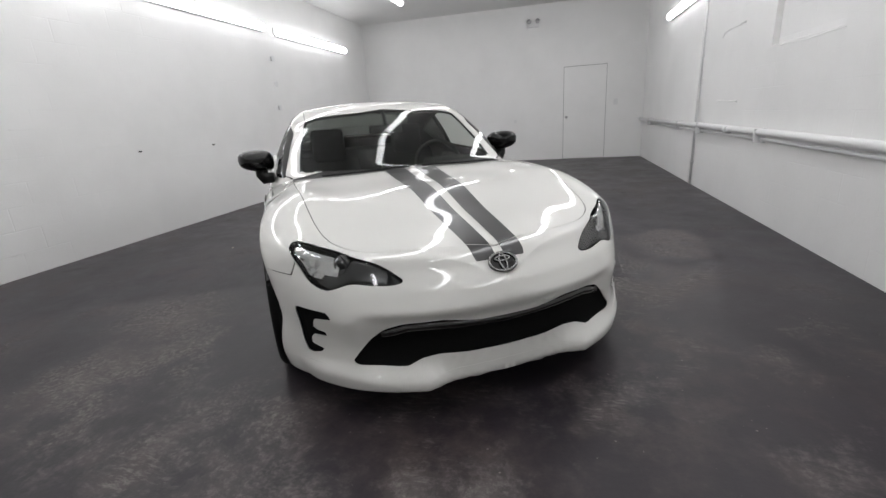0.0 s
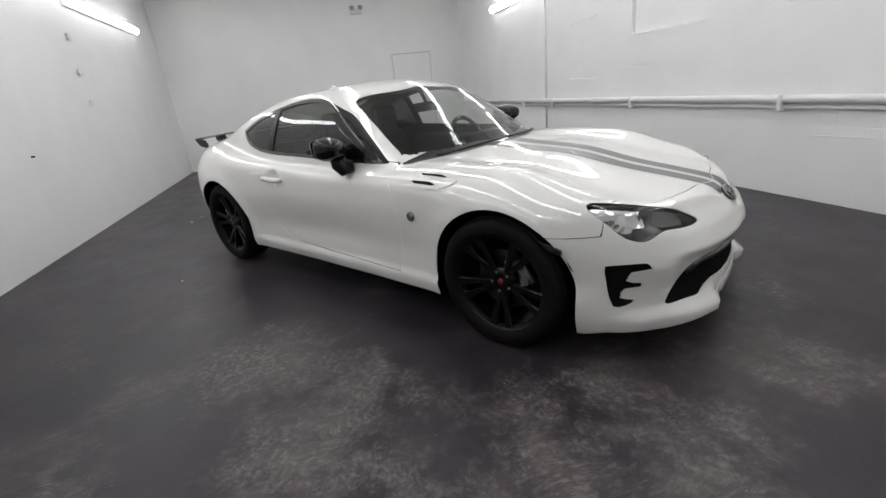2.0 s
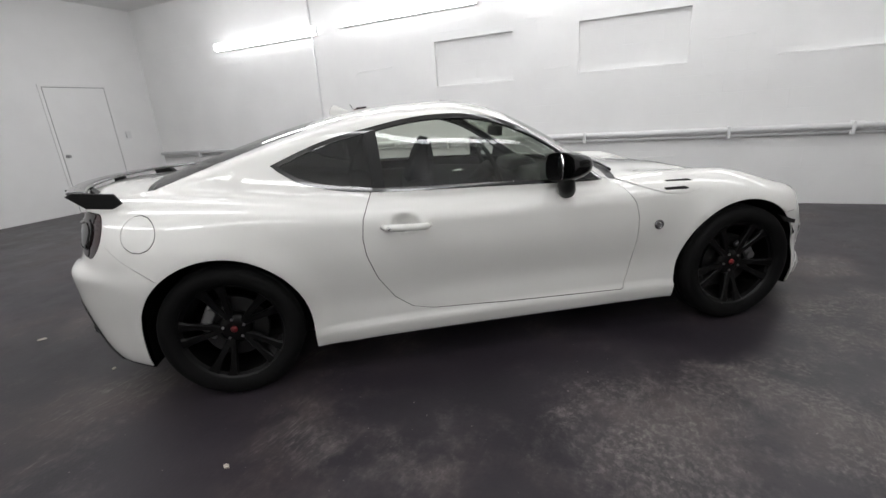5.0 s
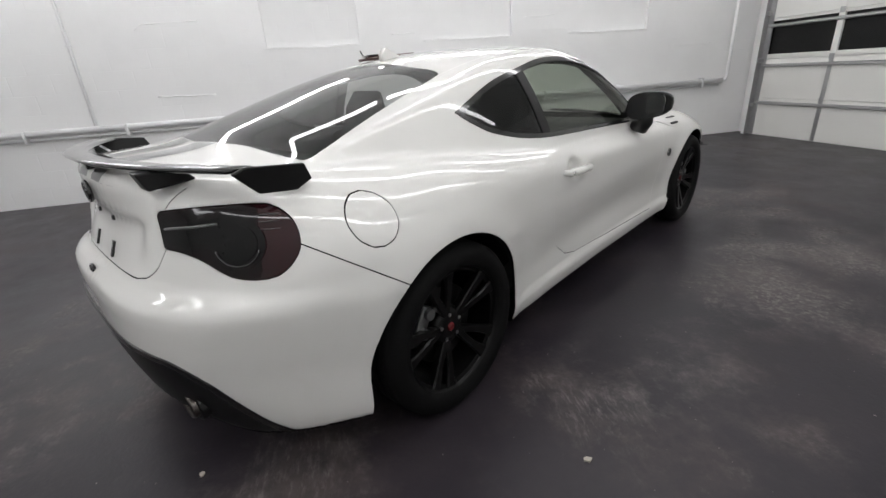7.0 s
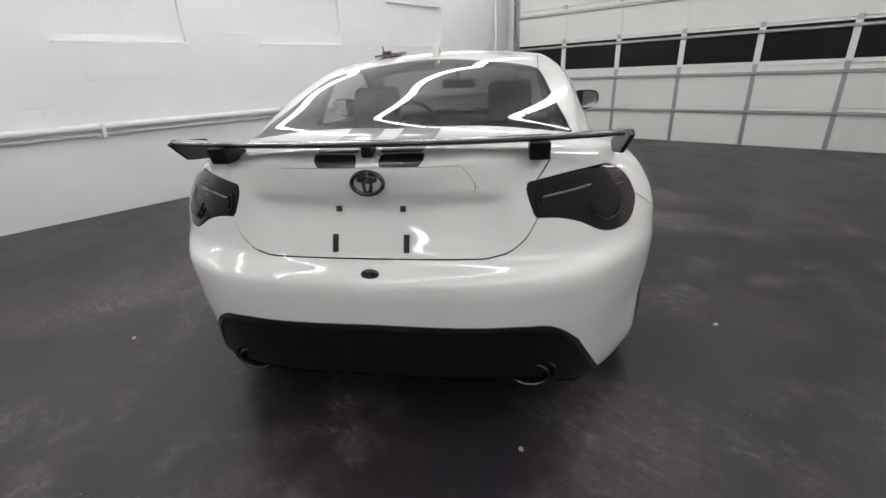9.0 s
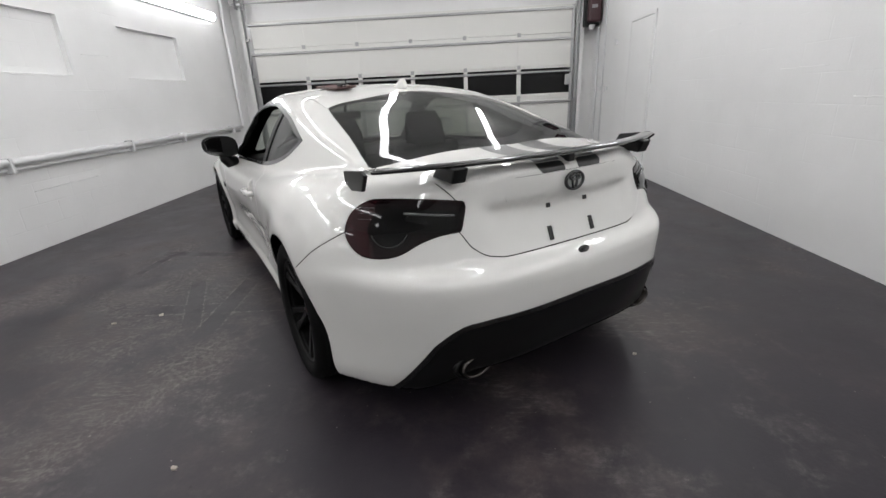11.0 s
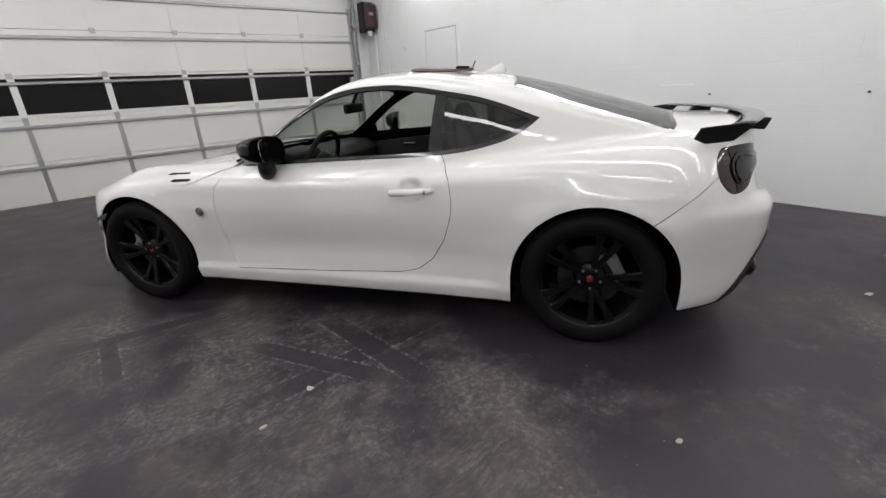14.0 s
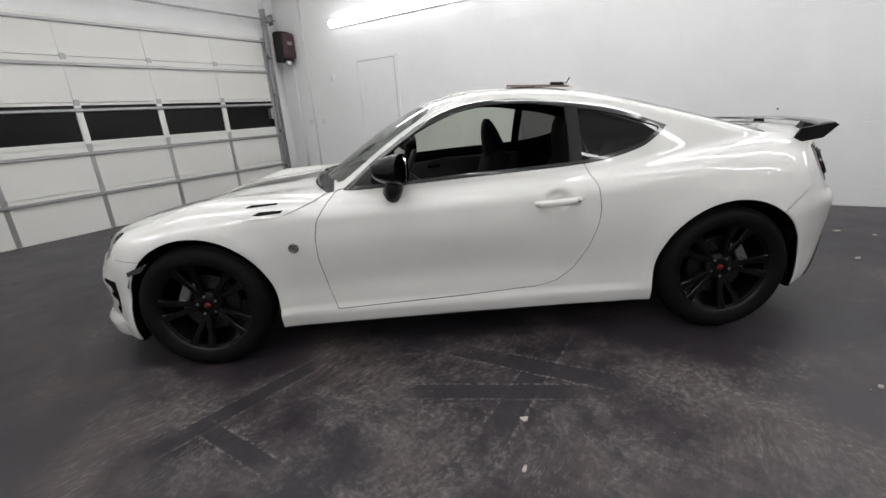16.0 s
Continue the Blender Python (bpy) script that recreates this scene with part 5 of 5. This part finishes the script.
# side-mounted opener
op = thing("door_opener", "dark maroon and black wall-mounted door opener motor", "motor", pose(-3.05, YG + 0.13, 2.36))
MAROON = mat("maroon_casing", (0.055, 0.02, 0.025), 0.45)
part("casing", boxm((-0.11, -0.02, -0.24), (0.13, 0.16, 0.24), 0.03), BLACK, op)
part("cover", boxm((-0.12, 0.13, -0.19), (0.10, 0.24, 0.21), 0.04), MAROON, op, "dull maroon cover")
bm = bmesh.new()
tube(bm, [(0.02, 0.17, -0.22), (0.02, 0.17, -0.29)], 0.05, 20)
part("motor_can", bm, GALV, op)
part("plate_label", boxm((-0.04, 0.2405, 0.02), (0.05, 0.2425, 0.07)), mat("grey_sticker", grey(0.3), 0.5), op)
# painted jambs and header trim beside the door
for k in (1, -1):
    tagged(obj("jamb_trim", boxm((k * (XD + 0.07), YG - 0.1, 0), (k * (XD + 0.13), YG + 0.05, ZC)), WALL), "white painted timber door jamb", "trim", kind="structure")

# ---- flush doors ----
# grey backing puts the shade of the slit round the leaf into colour
GAP_SHADE = mat("gap_shade_grey", grey(0.28), 0.6)
def flush_door(m, w, h, name, label, knob):
    d = thing(name, label, "door", m, kind="structure")
    part("leaf", boxm((-w / 2 + 0.010, 0.006, 0.008), (w / 2 - 0.010, 0.012, h - 0.011), 0.002), WALL, d)
    bm = bmesh.new()
    for x in (-w / 2 - 0.045, w / 2):
        box(bm, (x, -0.004, 0), (x + 0.045, 0.012, h + 0.04), 0.003)
    box(bm, (-w / 2 - 0.045, -0.004, h), (w / 2 + 0.045, 0.011, h + 0.04), 0.003)
    part("frame", bm, WALL, d)
    if knob:
        bm = bmesh.new()
        lathe(bm, [(0.03, 0.0), (0.03, 0.006), (0.012, 0.01), (0.012, 0.035), (0.026, 0.045), (0.024, 0.062), (0.0, 0.066)], 24, Matrix.Translation((w / 2 - 0.07, 0.012, 0.93)) @ pose(0, 0, 0, -90, 0, 0))
        part("door_knob", bm, GALV, d, "dull metal knob", True)
    part("gap", boxm((-w / 2 + 0.001, -0.01, 0.0), (w / 2 - 0.001, 0.004, h - 0.001)), GAP_SHADE, d)
    return d


flush_door(pose(1.93, YB - 0.004, 0, 0, 0, 180), 0.91, 2.0, "door_1", "closed white flush door painted like the wall", True)
flush_door(pose(XL + 0.004, -3.145, 0, 0, 0, -90), 0.73, 1.99, "door_2", "closed white flush panel door in the side wall", False)

# ---- pipes, conduit and small fittings ----
PIPE = mat("white_painted_pipe", grey(0.72), 0.4)
p1 = thing("wall_pipe", "white painted water pipe clamped along the wall", "pipe", pose(0, 0, 0))
bm = bmesh.new()
tube(bm, [(XR - 0.06, 7.46, 0.806), (XR - 0.06, 1.0, 0.812), (XR - 0.06, -4.75, 0.79)], 0.033, 14)
part("main", bm, PIPE, p1, "", True)
bm = bmesh.new()
tube(bm, [(XR - 0.035, 7.4, 0.742), (XR - 0.035, 1.0, 0.746), (XR - 0.035, -4.72, 0.73)], 0.016, 10)
part("thin_pipe", bm, PIPE, p1, "", True)
for y in (6.4, 4.2, 3.2, 1.42, -0.4, -1.9, -2.95, -4.4):
    bm = bmesh.new()
    box(bm, (XR - 0.1, y - 0.016, 0.715), (XR, y + 0.016, 0.845), 0.006)
    part("clamp", bm, PIPE, p1)
for y in (2.2, -2.98):
    bm = bmesh.new()
    tube(bm, [(XR - 0.06, y - 0.05, 0.80), (XR - 0.06, y + 0.05, 0.80)], 0.042, 14)
    part("coupling", bm, PIPE, p1, "", True)
bm = bmesh.new()
tube(bm, [(XR - 0.06, -4.74, 0.79), (XR - 0.06, -4.80, 0.80), (XR - 0.06, -4.82, 0.86), (XR - 0.06, -4.82, ZC - 0.02)], 0.026, 12)
part("riser", bm, PIPE, p1, "", True)


def conduit(x, y, z0, z1, r, label):
    c = thing("conduit", label, "conduit", pose(x, y, 0), "conduits")
    bm = bmesh.new()
    tube(bm, [(0, 0, z0), (0, 0, z1)], r, 10)
    part("run", bm, PIPE, c, "", True)
    for z in (z0 + 0.3, (z0 + z1) / 2, z1 - 0.3):
        part("strap", boxm((-0.022, -0.022, z), (0.022, 0.022, z + 0.02), 0.003), PIPE, c)


conduit(XR - 0.02, 3.52, 0.0, ZC, 0.016, "white painted conduit running up the wall between two lamps")
conduit(XL + 0.016, -4.62, 0.0, ZC, 0.012, "thin white painted conduit near the door corner")
conduit(XL + 0.03, -4.93, 0.0, 2.1, 0.02, "white painted conduit beside the door track")


def wall_box(m, w, h, d, label, material=None):
    b = thing("wall_box", label, "junction box", m, "small wall boxes")
    part("box", boxm((-w / 2, 0, -h / 2), (w / 2, d, h / 2), 0.006), material or PIPE, b)
    part("plate", boxm((-w / 2 - 0.008, d, -h / 2 - 0.008), (w / 2 + 0.008, d + 0.004, h / 2 + 0.008), 0.0015), material or PIPE, b)
    return b


WB = "small white painted electrical box on the wall"
for y, z in ((-4.07, 1.79), (-4.71, 1.14), (-4.40, 1.13), (3.59, 2.19), (3.59, 1.80), (3.59, 1.43)):
    wall_box(pose(XL, y, z, 0, 0, -90), 0.05, 0.07, 0.03, WB)
wall_box(pose(2.58, YB, 1.2, 0, 0, 180), 0.07, 0.11, 0.03, "white light switch beside the door")
wall_box(pose(0.4, YB, 0.9, 0, 0, 180), 0.05, 0.05, 0.02, WB)
wall_box(pose(-2.72, YG - 0.1, 1.32, 0, 0, 0), 0.06, 0.16, 0.16, "grey switch box beside the overhead door", GALV)
for y, z in ((1.91, 0.95), (0.78, 0.957)):
    b = thing("wall_bolt", "dark bolt stub standing out of the white wall", "bolt", pose(XL, y, z, 0, 90, 0), "wall bolts")
    bm = bmesh.new()
    tube(bm, [(0, 0, 0), (0, 0, 0.03)], 0.008, 8)
    part("stub", bm, LINER, b)
em = thing("emergency_light", "twin-head emergency light high on the end wall", "emergency light", pose(0.82, YB, 2.90, 0, 0, 180))
part("case", boxm((-0.12, 0, -0.05), (0.12, 0.06, 0.05), 0.012), PIPE, em)
for x in (-0.09, 0.09):
    bm = bmesh.new()
    lathe(bm, [(0.02, 0.0), (0.05, 0.05), (0.05, 0.065), (0.0, 0.06)], 20, Matrix.Translation((x, 0.07, 0.04)) @ pose(0, 0, 0, -70, 0, 0))
    part("lamp_head", bm, GALV, em, "grey lamp head", True)

# ---- ridges of plaster and filler left under the wall paint ----
def ridge(x, pts, r, label):
    k = 1 if x < 0 else -1
    bm = bmesh.new()
    random.seed(int(abs(pts[0][0]) * 100))
    run = []
    for (y0, z0), (y1, z1) in zip(pts, pts[1:]):
        n = max(2, int(math.hypot(y1 - y0, z1 - z0) / 0.05))
        run += [(x + k * 0.001, y0 + (y1 - y0) * i / n, z0 + (z1 - z0) * i / n + random.uniform(-0.004, 0.004)) for i in range(n)]
    run.append((x + k * 0.001, *pts[-1]))
    tube(bm, run, [r * random.uniform(0.45, 1.25) for _ in run], 8)
    tagged(obj("plaster_ridge", bm, WALL, None, "", True), label, "trim", kind="structure")


RL = "ridge of painted-over plaster on the block wall"
for pts, r in (([(2.86, 1.78), (2.80, 1.835), (2.22, 1.85)], 0.009), ([(2.82, 1.10), (2.21, 1.085)], 0.008), ([(3.55, 0.95), (3.50, 1.52)], 0.005),
               ([(0.47, 1.53), (1.0, 1.52), (1.58, 1.533)], 0.004), ([(-0.29, 1.528), (-1.42, 1.53)], 0.004), ([(-2.25, 1.53), (-3.43, 1.53)], 0.004), ([(-1.62, 1.75), (-2.05, 1.76)], 0.005),
               ([(0.1, 1.62), (-0.2, 1.63)], 0.005), ([(-3.9, 1.30), (-4.5, 1.31)], 0.005), ([(4.4, 1.6), (5.1, 1.61)], 0.005), ([(-0.6, 0.52), (-1.4, 0.53)], 0.005)):
    ridge(XR, pts, r, RL)
for pts, r in (([(0.30, 1.05), (0.62, 1.052)], 0.003), ([(1.15, 0.86), (1.75, 0.858)], 0.0025), ([(-0.4, 1.24), (0.05, 1.245)], 0.0025), ([(-1.5, 1.63), (-1.0, 1.635)], 0.0025)):
    ridge(XL, pts, r, RL)

# ---- loose things on the floor ----
bx = thing("storage_box", "low dark box in the corner", "box", pose(-2.72, 7.27, 0, 0, 0, 8))
part("shell", boxm((-0.16, -0.12, 0), (0.3, 0.16, 0.15), 0.01), BLACK, bx)
u, w = Vector((0.54, 0.20, 0.0)), Vector((-0.15, 0.50, 0.21))
n = u.cross(w).normalized()
bd = thing("white_board", "white foam board leaning over a dark box", "board", Matrix.Translation((-2.66, 6.85, 0.002)))
bm = bmesh.new()
lo = [bm.verts.new(p) for p in (Vector(), u, u + w, w)]
hi = [bm.verts.new(v.co + 0.012 * n) for v in lo]
bm.faces.new(lo[::-1])
bm.faces.new(hi)
for i in range(4):
    bm.faces.new((lo[i], lo[(i + 1) % 4], hi[(i + 1) % 4], hi[i]))
part("sheet", bm, mat("white_foam", grey(0.82), 0.6), bd)
random.seed(5)
SCRAP = mat("paper_scrap", (0.44, 0.40, 0.34), 0.85)
for x, y, r in ((-2.162, 2.344, 0.026), (1.12, 0.93, 0.018), (1.35, 1.02, 0.012), (-2.09, 2.56, 0.022), (-1.43, 2.34, 0.020), (-1.50, 1.48, 0.010), (-1.80, 0.29, 0.014), (0.32, 2.1, 0.012)):
    sc = thing("paper_scrap", "small pale scrap of paper on the floor", "litter", pose(x, y, 0.0, 0, 0, random.uniform(0, 180)), "floor scraps")
    bm = bmesh.new()
    prism(bm, [(r * random.uniform(0.6, 1.4) * math.cos(a), r * random.uniform(0.4, 1.0) * math.sin(a)) for a in [2 * math.pi * i / 7 for i in range(7)]], 0.006, Matrix(), 0.0)
    part("scrap", bm, SCRAP, sc)
dr = thing("floor_drain", "dark round floor drain near the overhead door", "drain", pose(2.54, -4.02, 0))
bm = bmesh.new()
lathe(bm, [(0.0, 0.004), (0.085, 0.004), (0.1, 0.0)], 28)
part("cover", bm, BLACK, dr)
